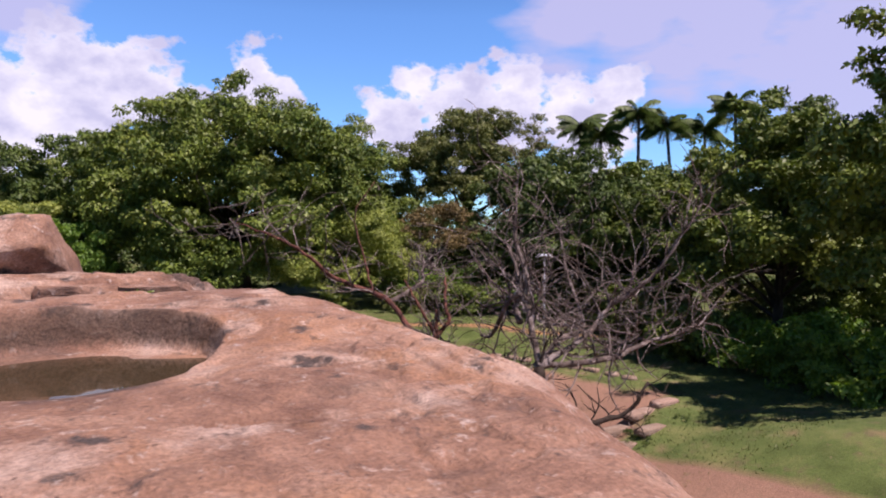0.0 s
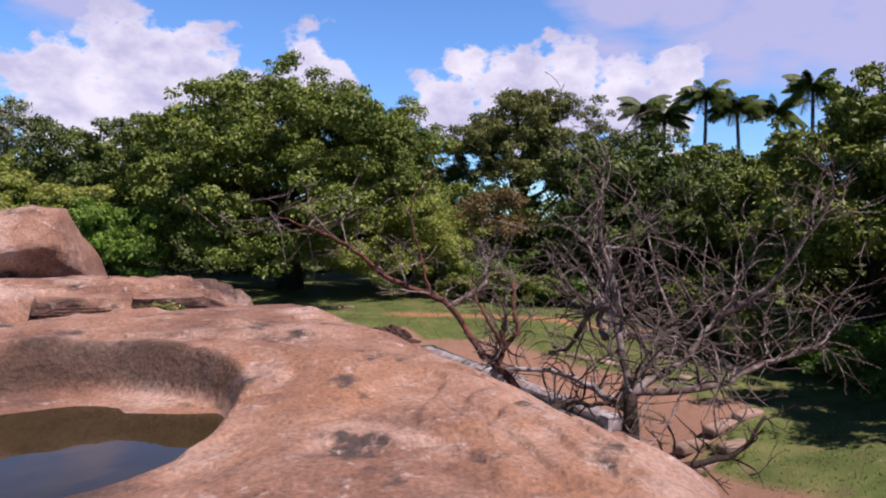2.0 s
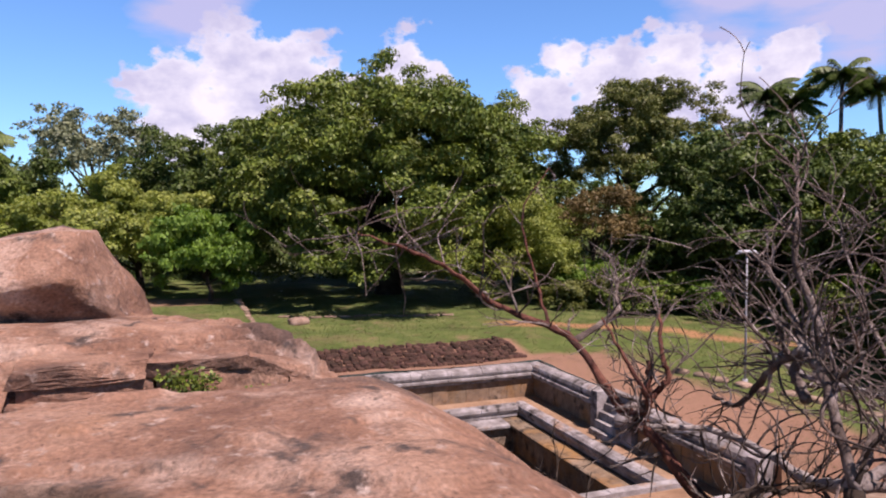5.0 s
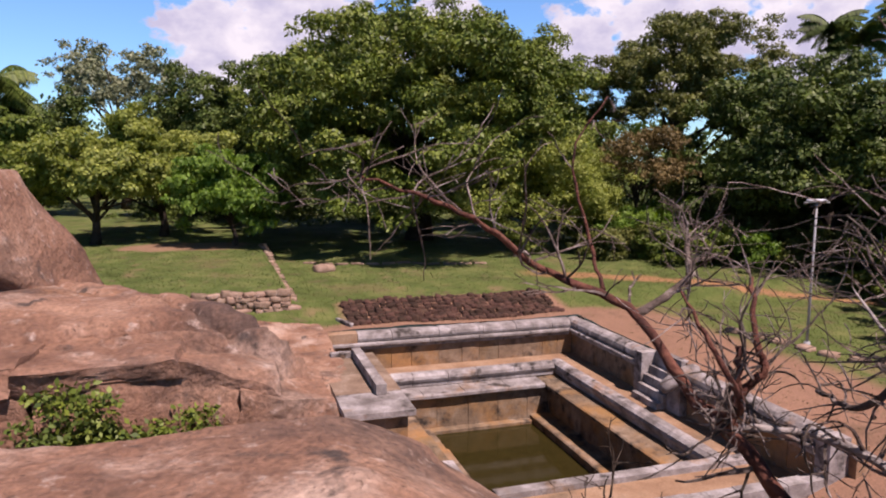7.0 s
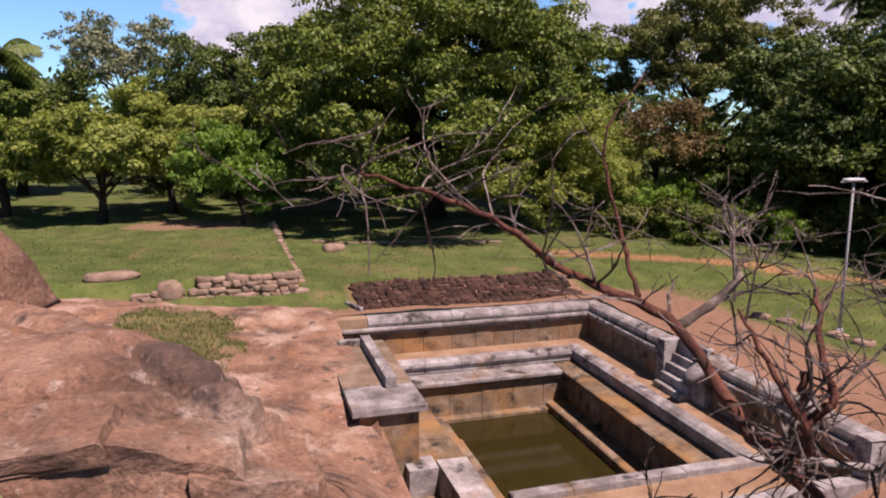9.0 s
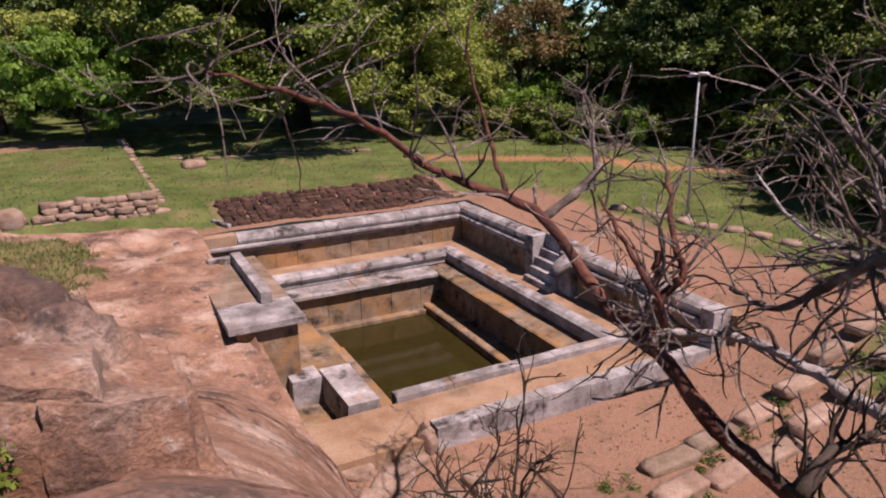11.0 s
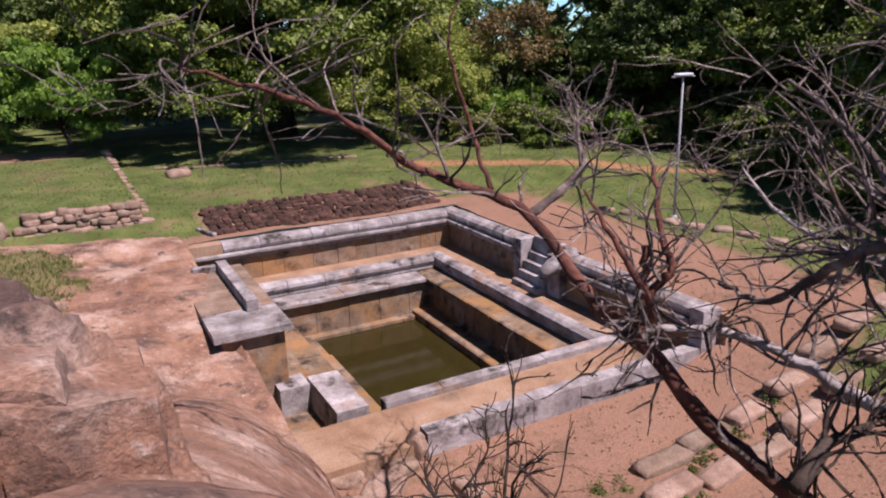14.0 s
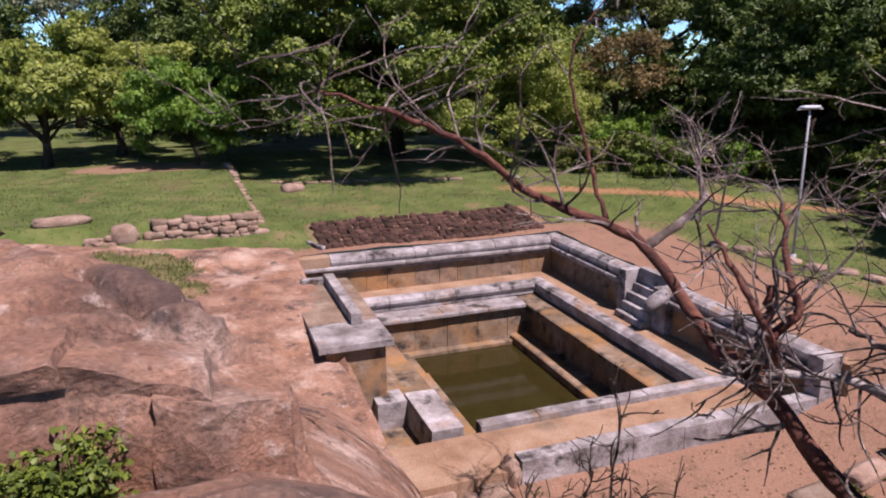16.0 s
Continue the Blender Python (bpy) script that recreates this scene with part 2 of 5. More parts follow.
def water_material(name, color, rough):
    m = bpy.data.materials.new(name)
    m.use_nodes = True
    n, l = m.node_tree.nodes, m.node_tree.links
    b = n["Principled BSDF"]
    b.inputs["Base Color"].default_value = (*color, 1)
    b.inputs["Roughness"].default_value = rough
    b.inputs["IOR"].default_value = 1.33
    t = n.new("ShaderNodeTexNoise")
    t.inputs["Scale"].default_value = 5.0
    g = n.new("ShaderNodeNewGeometry")
    l.new(g.outputs["Position"], t.inputs["Vector"])
    ramp = n.new("ShaderNodeValToRGB")
    ramp.color_ramp.elements[0].color = (*[c * 0.7 for c in color], 1)
    ramp.color_ramp.elements[1].color = (*[c * 1.3 for c in color], 1)
    l.new(t.outputs["Fac"], ramp.inputs[0])
    l.new(ramp.outputs[0], b.inputs["Base Color"])
    bp = n.new("ShaderNodeBump")
    bp.inputs["Strength"].default_value, bp.inputs["Distance"].default_value = 0.05, 0.02
    l.new(t.outputs["Fac"], bp.inputs["Height"])
    l.new(bp.outputs[0], b.inputs["Normal"])
    return m


POND_WATER = water_material("murky_pond_water", (0.026, 0.021, 0.006), 0.08)
POOL_WATER = water_material("rock_pool_water", (0.030, 0.022, 0.009), 0.02)
PAINT = material("grey_painted_steel", [(0.24, 0.25, 0.26), (0.34, 0.35, 0.36)], 3.0, 0.5, 0.1)
GLASS_LAMP = material("pale_lamp_housing", [(0.40, 0.43, 0.48), (0.50, 0.53, 0.58)], 3.0, 0.3, 0.0)


# ---- mesh helpers ----
def mesh_of(name, verts, faces, mat, smooth=False, attrs=None):
    me = bpy.data.meshes.new(name)
    verts = np.asarray(verts, dtype=np.float32).reshape(-1, 3)
    if isinstance(faces, np.ndarray):
        k, nf = faces.shape[1], len(faces)
        me.vertices.add(len(verts))
        me.vertices.foreach_set("co", verts.ravel())
        me.loops.add(nf * k)
        me.loops.foreach_set("vertex_index", faces.astype(np.int32).ravel())
        me.polygons.add(nf)
        me.polygons.foreach_set("loop_start", np.arange(0, nf * k, k, dtype=np.int32))
        me.update(calc_edges=True)
    else:
        me.from_pydata(verts.tolist(), [], faces)
        me.update()
    if smooth:
        me.polygons.foreach_set("use_smooth", np.ones(len(me.polygons), dtype=bool))
    for key, values in (attrs or {}).items():
        a = me.attributes.new(key, "FLOAT", "POINT")
        a.data.foreach_set("value", np.asarray(values, dtype=np.float32))
    me.materials.append(mat)
    return me


def joined(pieces):
    """Several (verts, faces) lists as one."""
    vs, fs, off = [], [], 0
    for v, f in pieces:
        vs.extend(v)
        fs.extend([tuple(i + off for i in face) for face in f])
        off += len(v)
    return vs, fs


def part(name, me, parent, label="", kind=""):
    ob = new(name, me)
    ob.parent = parent
    return tagged(ob, label, kind=kind)


def thing(name, label, category, loc=(0, 0, 0), group="", kind="", me=None):
    ob = new(name, me)
    ob.location = loc
    return tagged(ob, label, category, group, kind)


def fbm(x, y, scale, seed=0.0, octaves=4):
    """Smooth value noise on arrays, about -1 to 1."""
    total, amp = np.zeros(np.broadcast(x, y).shape), 1.0
    px, py = np.asarray(x) * scale + 17.3 * seed, np.asarray(y) * scale - 9.1 * seed
    norm = 0.0
    for _ in range(octaves):
        ix, iy = np.floor(px), np.floor(py)
        fx, fy = px - ix, py - iy
        fx, fy = fx * fx * (3 - 2 * fx), fy * fy * (3 - 2 * fy)

        def h(a, b):
            v = np.sin(a * 127.1 + b * 311.7 + seed * 74.7) * 43758.5453
            return (v - np.floor(v)) * 2 - 1

        total += amp * ((h(ix, iy) * (1 - fx) + h(ix + 1, iy) * fx) * (1 - fy) + (h(ix, iy + 1) * (1 - fx) + h(ix + 1, iy + 1) * fx) * fy)
        norm += amp
        amp *= 0.5
        px, py = px * 2.03 + 5.2, py * 2.03 + 1.7
    return total / norm


def sstep(a, b, v):
    t = np.clip((v - a) / (b - a), 0, 1)
    return t * t * (3 - 2 * t)


def stone_mesh(name, size, mat, seed, rough=0.12, cuts=2, power=4):
    """An irregular worn stone of the given size, resting on z = 0."""
    bm = bmesh.new()
    bmesh.ops.create_cube(bm, size=1.0)
    bmesh.ops.subdivide_edges(bm, edges=bm.edges[:], cuts=cuts, use_grid_fill=True)
    rng = random.Random(seed)
    off = Vector((rng.uniform(-50, 50), rng.uniform(-50, 50), rng.uniform(-50, 50)))
    for v in bm.verts:
        p = v.co.copy()
        r = (abs(p.x) ** power + abs(p.y) ** power + abs(p.z) ** power) ** (1 / power)
        p = p * (0.5 / max(r, 1e-4)) * 0.97
        p += noise.noise_vector(p * 2.6 + off) * rough
        v.co = Vector((p.x * size[0], p.y * size[1], (p.z + 0.48) * size[2]))
    me = bpy.data.meshes.new(name)
    bm.to_mesh(me)
    bm.free()
    me.polygons.foreach_set("use_smooth", np.ones(len(me.polygons), dtype=bool))
    me.materials.append(mat)
    return me


def tube(points, radii, sides=8, cap=True):
    pts = [Vector(p) for p in points]
    v, f = [], []
    ref = Vector((0.31, 0.77, 0.55))
    for i, p in enumerate(pts):
        d = (pts[min(i + 1, len(pts) - 1)] - pts[max(i - 1, 0)]).normalized()
        a = d.cross(ref).normalized()
        b = d.cross(a)
        for s in range(sides):
            w = 2 * math.pi * s / sides
            v.append(tuple(p + (a * math.cos(w) + b * math.sin(w)) * radii[i]))
    for i in range(len(pts) - 1):
        for s in range(sides):
            t = (s + 1) % sides
            f.append((i * sides + s, i * sides + t, (i + 1) * sides + t, (i + 1) * sides + s))
    if cap:
        f.append(tuple(range(sides - 1, -1, -1)))
        f.append(tuple(range((len(pts) - 1) * sides, len(pts) * sides)))
    return v, f


# ---- terrain ----
POND_X, POND_Y = (-9.0, 0.0), (-11.40, 0.0)


def ground_height(x, y):
    z = 0.02 * np.ones(np.broadcast(x, y).shape) + 0.06 * fbm(x, y, 0.25, 3.0)
    # lawn bank to the north, behind the laterite bed
    z = z + 0.38 * sstep(0.5, 3.2, y) + 0.012 * np.clip(y - 3, 0, 200)
    # raised turf behind the rubble wall
    z = z + 0.45 * sstep(2.55, 2.75, y) * sstep(-9.6, -10.0, x)
    # ground falls to the south and rises again towards the rocks
    south = sstep(-6.5, -11.0, y) * sstep(3.5, -2.5, x)
    z = z - 1.32 * south
    z = z + (0.7 + 2.75 * sstep(-2.5, -8.0, x)) * sstep(-12.8, -19.0, y + 0.10 * (x + 6))
    z = z - 0.9 * sstep(-9.05, -9.5, x) * sstep(-17.0, -13.5, y) * sstep(0.6, -1.2, y)
    z = z - 0.035 * np.clip(x - 8, 0, 30) + 0.09 * fbm(x, y, 0.7, 5.0)
    return z


def earth_mask(gx, gy):
    wob = fbm(gx, gy, 0.5, 9.0)
    wob2 = fbm(gx, gy, 1.6, 2.0)
    # bare earth round the pond and to its south
    d = np.maximum(np.maximum(gx - 3.4, -10.5 - gx), np.maximum(gy - 0.75, -12.4 - gy)) + 0.55 * wob + 0.3 * wob2
    earth = sstep(0.35, -0.35, d)
    d2 = np.maximum(np.maximum(gx - 4.6, -9.5 - gx), np.maximum(gy + 11, -13.9 - gy + 0.35 * np.clip(gx, 0, 9) - 1.6 * sstep(-5.5, -8.0, gx))) + 0.7 * wob + 0.4 * wob2
    earth = np.maximum(earth, sstep(0.4, -0.4, d2))
    # soil of the laterite bed
    earth = np.maximum(earth, sstep(0.15, -0.1, np.maximum(np.maximum(gx - 0.1, -8.0 - gx), gy - 2.95)))
    # scuffed soil under the small trees
    d3 = np.hypot((gx + 13.4) / 3.8, (gy - 15.8) / 1.9) + 0.25 * wob + 0.2 * wob2
    earth = np.maximum(earth, 0.85 * sstep(1.0, 0.7, d3))
    earth = np.maximum(earth, 0.5 * sstep(0.30, 0.55, wob2) * sstep(0.0, 0.4, wob))
    return earth


def build_ground():
    def ticks(lo, hi, near_lo, near_hi, fine, extra):
        a = list(np.arange(near_lo, near_hi + 1e-6, fine))
        step, v = fine, near_hi
        while v < hi:
            step *= 1.16
            v += step
            a.append(v)
        step, v = fine, near_lo
        while v > lo:
            step *= 1.16
            v -= step
            a.append(v)
        a = [t for t in a if all(abs(t - e) > fine * 0.3 for e in extra)] + list(extra)
        return np.array(sorted(a))

    xs = ticks(-900, 900, -26, 22, 0.3, POND_X)
    ys = ticks(-700, 1400, -32, 34, 0.3, POND_Y)
    gx, gy = np.meshgrid(xs, ys)
    z = ground_height(gx, gy)
    keep = np.ones((len(ys) - 1, len(xs) - 1), bool)
    cx, cy = (xs[:-1] + xs[1:]) / 2, (ys[:-1] + ys[1:]) / 2
    keep &= ~((cx[None, :] > POND_X[0]) & (cx[None, :] < POND_X[1]) & (cy[:, None] > POND_Y[0]) & (cy[:, None] < POND_Y[1]))
    nx = len(xs)
    j, i = np.nonzero(keep)
    base = j * nx + i
    faces = np.stack([base, base + 1, base + nx + 1, base + nx], 1)
    earth = earth_mask(gx, gy)
    wob2 = fbm(gx, gy, 1.6, 2.0)
    # worn footpath past the pond
    py = 5.2 - 0.62 * (gx - 3.5)
    path = sstep(0.75, 0.35, np.abs(gy - py) * 0.85 + 0.3 * wob2) * sstep(0.5, 2.0, gx)
    v = np.stack([gx, gy, z], -1)
    me = mesh_of("ground", v, faces, GROUND, True, {"earth": earth.ravel(), "path": path.ravel()})
    thing("ground", "mown green lawn with worn patches of reddish earth", "ground", kind="structure", me=me)


def pool_radius(x, y):
    """1 on the waterline of the rock pool."""
    return np.hypot((x + 13.47) / 0.94, (y + 21.36) / 0.92)


def rock_height(x, y):
    n1, n2, n3 = fbm(x, y, 0.45, 1.0), fbm(x, y, 1.4, 2.0), fbm(x, y, 5.0, 4.0, 5)
    soft2, soft1 = fbm(x, y, 1.4, 2.0, 2), fbm(x, y, 3.0, 7.0, 2)
    # long whaleback on which the path runs, and the ramp by which it falls to the pond
    d = np.clip(x + 11.40 + 0.32 * np.clip(-23.2 - y, 0, 7) - 0.36 * sstep(-20.3, -22.3, y) - 0.18 * np.clip(y + 16.5, 0, 6), 0, 9)
    e = np.clip(y + 19.05, 0, 30)
    dome = 4.42 - 0.12 * np.clip(-20.8 - y, 0, 1.6) - 0.06 * np.clip(-22.4 - y, 0, 20)
    dome = dome - 0.25 * d - 0.42 * d ** 2 - 0.10 * np.clip(d - 1.1, 0, 9) ** 3
    dome = dome - 0.55 * np.clip(e, 0, 1.5) - 0.45 * np.clip(e - 1.5, 0, 30) - 0.02 * np.clip(-13.4 - x, 0, 20)
    dome = dome + 0.04 * n1
    # the whaleback's flank sinks into a cleft along the scarp
    line = y + 17.88 - 0.16 * (x + 12.1) + 0.10 * soft1
    dome = dome - 0.46 * sstep(-1.10, -0.10, line) * sstep(-11.35, -12.0, x)
    # ledge beyond the cleft: a broken scarp to the south, a slanting edge to the north-east
    west = sstep(-13.2, -14.0, x)
    drop = (1 - west) * (0.55 * sstep(0.02, -0.07, line - 0.26 + 0.10 * soft2) + 0.45 * sstep(-0.06, -0.20, line - 0.20 + 0.12 * soft1))
    drop = drop + west * sstep(0.2, -1.6, line + 0.3 * soft2)
    g = 0.8 * (x + 11.80) + 0.6 * (y + 17.10) + 0.05 * soft1
    gp = np.clip(g, 0, 9)
    ledge = 4.42 - 0.75 * gp - 1.5 * gp ** 2 - 7.0 * np.clip(g - 0.36, 0, 0.2) + 0.04 * n1 - 0.75 * drop + 0.05 * sstep(-12.4, -13.2, x)
    ledge = ledge - 2.0 * np.clip(-0.5 - line, 0, 4)
    ledge = ledge - 0.30 * np.clip(y + 15.4, 0, 30) - 0.10 * np.clip(y + 14.6, 0, 30) ** 2
    # crack under the upper sheet, and thinner sheets lying on the ledge
    ledge = ledge - 0.10 * np.exp(-(((line - 0.42 + 0.2 * n2) / 0.05) ** 2)) + 0.06 * sstep(0.40, 0.47, line + 0.2 * n2)
    ledge = ledge - 0.07 * np.exp(-(((g + 0.22 + 0.1 * n2) / 0.04) ** 2))
    # the ledge breaks in level beds, each a hand high
    bed = (ledge + 0.05 * soft1 + 0.03 * n2) / 0.12
    bed = 0.12 * (np.floor(bed) + sstep(0.55, 1.0, bed - np.floor(bed)))
    ledge = ledge + (bed - ledge) * 0.8 * np.maximum(sstep(-0.10, 0.12, g), sstep(0.30, 0.05, line) * (1 - west))
    # low sheet that slopes to the pond
    low = 0.10 - 0.075 * (x + 9.0) - 0.62 * sstep(-4.0, -10.5, y) * sstep(-12.5, -9.5, x) + 0.16 * n1 + 0.05 * n2
    low = low + 0.45 * sstep(-6.0, -12.5, y) * sstep(-10.2, -12.5, x)
    low = low - 2.5 * sstep(0.8, 3.5, y + 0.15 * (x + 10) + 0.6 * n1) - 1.5 * sstep(-8.95, -8.2, x) - 2.0 * sstep(-12.0, -14.5, y) * sstep(-11, -9, x)
    z = np.maximum(dome, ledge)
    k = np.clip(0.5 + (z - low) / 1.2, 0, 1)
    z = low * (1 - k) + z * k + 0.18 * k * (1 - k)
    # water-worn pool with a steep back wall
    r = pool_radius(x, y) * (1 + 0.07 * soft2 + 0.05 * n1)
    back = sstep(-21.5, -20.9, y)
    rim = 1.02 + 0.06 * back
    pool = sstep(rim + 0.16, rim - 0.02, r)
    z = z - 0.10 * np.exp(-(((r - 1.1) / 0.5) ** 2)) * (1 - back)
    z = z * (1 - pool) + np.minimum(z, 3.90 + 0.10 * r + 0.05 * back) * pool
    z = z - 0.05 * np.exp(-(((r - rim - 0.3) / 0.3) ** 2)) * back
    # sheets that have flaked off leave low steps
    flake = fbm(x * 0.8, y * 1.2, 0.75, 31.0, 3) * 4
    z = z + 0.030 * (np.floor(flake) + sstep(0.86, 1.0, flake - np.floor(flake))) * (1 - 0.7 * pool)
    crack = np.clip(1 - np.abs(fbm(x * 0.6, y, 0.9, 21.0, 3)) * 22, 0, 1) * sstep(-0.05, 0.25, fbm(x, y, 0.5, 33.0, 2))
    z = z - 6.0 * sstep(-17.5, -19.8, x) - 6.0 * sstep(-31.5, -32.9, y)
    calm = 1 - 0.8 * sstep(1.35, 1.15, r)
    return z + 0.02 * n2 * calm + 0.014 * n3 * calm - 0.035 * crack * calm


def build_rocks():
    xs, ys = np.arange(-20.0, -7.6, 0.055), np.arange(-33.0, 4.6, 0.055)
    # finer cells where the walk passes close by
    xs = np.unique(np.round(np.concatenate([xs, np.arange(-13.8, -10.2, 0.0275)]), 3))
    ys = np.unique(np.round(np.concatenate([ys, np.arange(-22.6, -16.6, 0.0275)]), 3))
    gx, gy = np.meshgrid(xs, ys)
    z = rock_height(gx, gy)
    nx = len(xs)
    j, i = np.nonzero(np.ones((len(ys) - 1, nx - 1), bool) & ~((gx[:-1, :-1] > -8.9) & (gy[:-1, :-1] > -11.4)))
    base = j * nx + i
    faces = np.stack([base, base + 1, base + nx + 1, base + nx], 1)
    # algae and silt line the pool's sides; the side wall's shade is coloured in too
    r = pool_radius(gx, gy)
    algae_shade = sstep(1.30, 1.18, r + 0.06 * fbm(gx, gy, 1.5, 6.0, 2)) * sstep(-21.6, -21.0, gy) * sstep(4.06, 4.12, z) * 0.8
    me = mesh_of("rock_outcrop", np.stack([gx, gy, z], -1), faces, ROCK, True, {"algae_shade": algae_shade.ravel()})
    thing("rock_outcrop", "bare reddish granite whaleback, weathered and stained", "rock outcrop", kind="structure", me=me)


build_ground()
build_rocks()
pool_ring = [(-13.42 + 1.25 * math.cos(a), -21.25 + 1.15 * math.sin(a), 4.02) for a in np.linspace(0, 2 * math.pi, 48, endpoint=False)]
thing("rock_pool_water", "still brown rainwater in a rock hollow, mirroring the sky", "water", kind="structure",
      me=mesh_of("rock_pool_water", pool_ring, [tuple(range(48))], POOL_WATER))


# ---- the stepped pond ----
def extrude(profile, a, b, axis, bevel=0.0, seed=0, wobble=0.006):
    """A closed profile of (inward, z) run from a to b; axis: a function (along, inward, z) -> place."""
    rng = random.Random(seed)
    n = len(profile)
    dz = [(rng.uniform(-wobble, wobble), rng.uniform(-wobble, wobble)) for _ in range(2)]
    v = []
    for s, (t, d) in enumerate(zip((a, b), dz)):
        for u, z in profile:
            v.append(axis(t, u + d[0], z + d[1]))
    f = [tuple(range(n)), tuple(range(2 * n - 1, n - 1, -1))]
    f += [(i, i + n, (i + 1) % n + n, (i + 1) % n) for i in range(n)]
    return v, f


def NORTH(t, u, z):
    return (t, -u, z)


def EAST(t, u, z):
    return (-u, -t, z)


ROLL_A = [(0.0, -0.55), (0.0, -0.04), (0.06, 0.0), (0.20, 0.0), (0.33, -0.03), (0.42, -0.10), (0.45, -0.19), (0.43, -0.27), (0.36, -0.30), (0.36, -0.55)]
LIP_A = [(0.02, -0.46), (0.02, -0.31), (0.50, -0.31), (0.53, -0.34), (0.53, -0.40), (0.48, -0.44), (0.36, -0.46)]
FACE_A = [(0.02, -1.42), (0.02, -0.465), (0.34, -0.465), (0.34, -1.42)]
ROLL_B = [(1.14, -1.55), (1.14, -1.20), (1.20, -1.15), (1.34, -1.13), (1.47, -1.15), (1.56, -1.22), (1.58, -1.31), (1.54, -1.40), (1.50, -1.42), (1.50, -1.55)]
SLAB_B = [(1.18, -1.75), (1.18, -1.56), (2.16, -1.60), (2.21, -1.63), (2.21, -1.71), (2.15, -1.75)]
FACE_B = [(1.60, -3.0), (1.60, -1.755), (2.02, -1.755), (2.02, -3.0)]
STEP_B = [(1.60, -3.5), (1.60, -2.58), (2.62, -2.60), (2.66, -2.63), (2.66, -3.5)]
STEP_N = [(1.60, -3.5), (1.60, -2.72), (2.22, -2.73), (2.26, -2.76), (2.26, -3.5)]


def run_of(name, profile, a, b, axis, parent, mat, length, seed, label=""):
    """A course of stones along one side, each a piece of its own, with open joints."""
    rng = random.Random(seed)
    cuts, t = [a], a
    while t < b - length * 1.4:
        t += length * rng.uniform(0.75, 1.25)
        cuts.append(t)
    cuts.append(b)
    for k, (p, q) in enumerate(zip(cuts, cuts[1:])):
        v, f = extrude(profile, p + 0.007, q - 0.007, axis, seed=seed + k, wobble=0.008)
        part(name, mesh_of(name, v, f, mat), parent, label)


def build_pond():
    pond = thing("stepped_pond", "ancient stepped bathing pond of grey weathered stone", "pond", kind="structure")
    # north side
    run_of("coping_stone", ROLL_A, -7.9, -0.46, NORTH, pond, STONE, 1.35, 1)
    run_of("lip_stone", LIP_A, -9.0, -0.55, NORTH, pond, STONE, 1.5, 20)
    run_of("wall_stone", FACE_A, -9.0, -0.36, NORTH, pond, WALLSTONE, 0.75, 40)
    run_of("inner_coping_stone", ROLL_B, -7.4, -1.60, NORTH, pond, STONE, 1.1, 60)
    run_of("ledge_slab", SLAB_B, -7.4, -2.22, NORTH, pond, STONE, 1.3, 80)
    run_of("inner_wall_stone", FACE_B, -7.4, -2.04, NORTH, pond, WALLSTONE, 0.9, 100)
    run_of("bottom_step", STEP_N, -7.4, -2.67, NORTH, pond, WALLSTONE, 1.4, 120)
    # east side, broken by the stair
    for a, b, s in ((0.0, 4.55, 140), (6.75, 11.05, 160)):
        run_of("coping_stone", ROLL_A, a, b, EAST, pond, STONE, 1.35, s)
        run_of("lip_stone", LIP_A, a, b, EAST, pond, STONE, 1.5, s + 5)
        run_of("wall_stone", FACE_A, a, b, EAST, pond, WALLSTONE, 0.8, s + 10)
    run_of("inner_coping_stone", ROLL_B, 1.14, 9.72, EAST, pond, STONE, 1.15, 180)
    run_of("ledge_slab", SLAB_B, 1.2, 9.72, EAST, pond, WALLSTONE, 1.3, 200)
    run_of("inner_wall_stone", FACE_B, 1.6, 9.72, EAST, pond, WALLSTONE, 0.9, 220)
    run_of("bottom_step", STEP_B, 1.6, 9.72, EAST, pond, WALLSTONE, 1.4, 240)

    # terrace of earth round the inner basin
    def slab(name, x0, x1, y0, y1, z0, z1, mat, label=""):
        v = [(x, y, z) for z in (z0, z1) for x, y in ((x0, y0), (x1, y0), (x1, y1), (x0, y1))]
        f = [(3, 2, 1, 0), (4, 5, 6, 7), (0, 1, 5, 4), (1, 2, 6, 5), (2, 3, 7, 6), (3, 0, 4, 7)]
        return part(name, mesh_of(name, v, f, mat), pond, label)

    slab("terrace_earth", -9.0, -0.34, -1.14, -0.34, -1.6, -1.23, EARTH)
    slab("terrace_earth", -1.14, -0.34, -11.1, -1.14, -1.6, -1.23, EARTH)
    slab("terrace_earth", -8.98, -1.14, -11.36, -10.0, -1.6, -1.02, EARTH)
    for k in range(5):
        x0 = -7.0 + k * 1.2
        slab("inner_south_stone", x0 + 0.004, x0 + 1.196, -10.02, -9.74, -3.6, -0.90 + 0.008 * (k % 2), STONE)
    for k in range(6):
        x0 = -6.85 + k * 1.08
        slab("outer_south_stone", x0 + 0.006, x0 + 1.074, -11.4, -11.08, -1.9, -0.86 + 0.012 * (k % 3), STONE)
    slab("pond_bed", -8.0, -1.6, -9.74, -1.6, -3.9, -3.6, EARTH)
    thing("pond_water", "still murky green-brown water", "water", kind="structure",
          me=mesh_of("pond_water", [(-7.6, -9.73, -2.85), (-2.3, -9.73, -2.85), (-2.3, -2.2, -2.85), (-7.6, -2.2, -2.85)], [(0, 1, 2, 3)], POND_WATER))
    # backing earth behind the walls
    slab("backing_earth", -9.3, 0.3, 0.002, 0.3, -1.8, -0.10, EARTH)
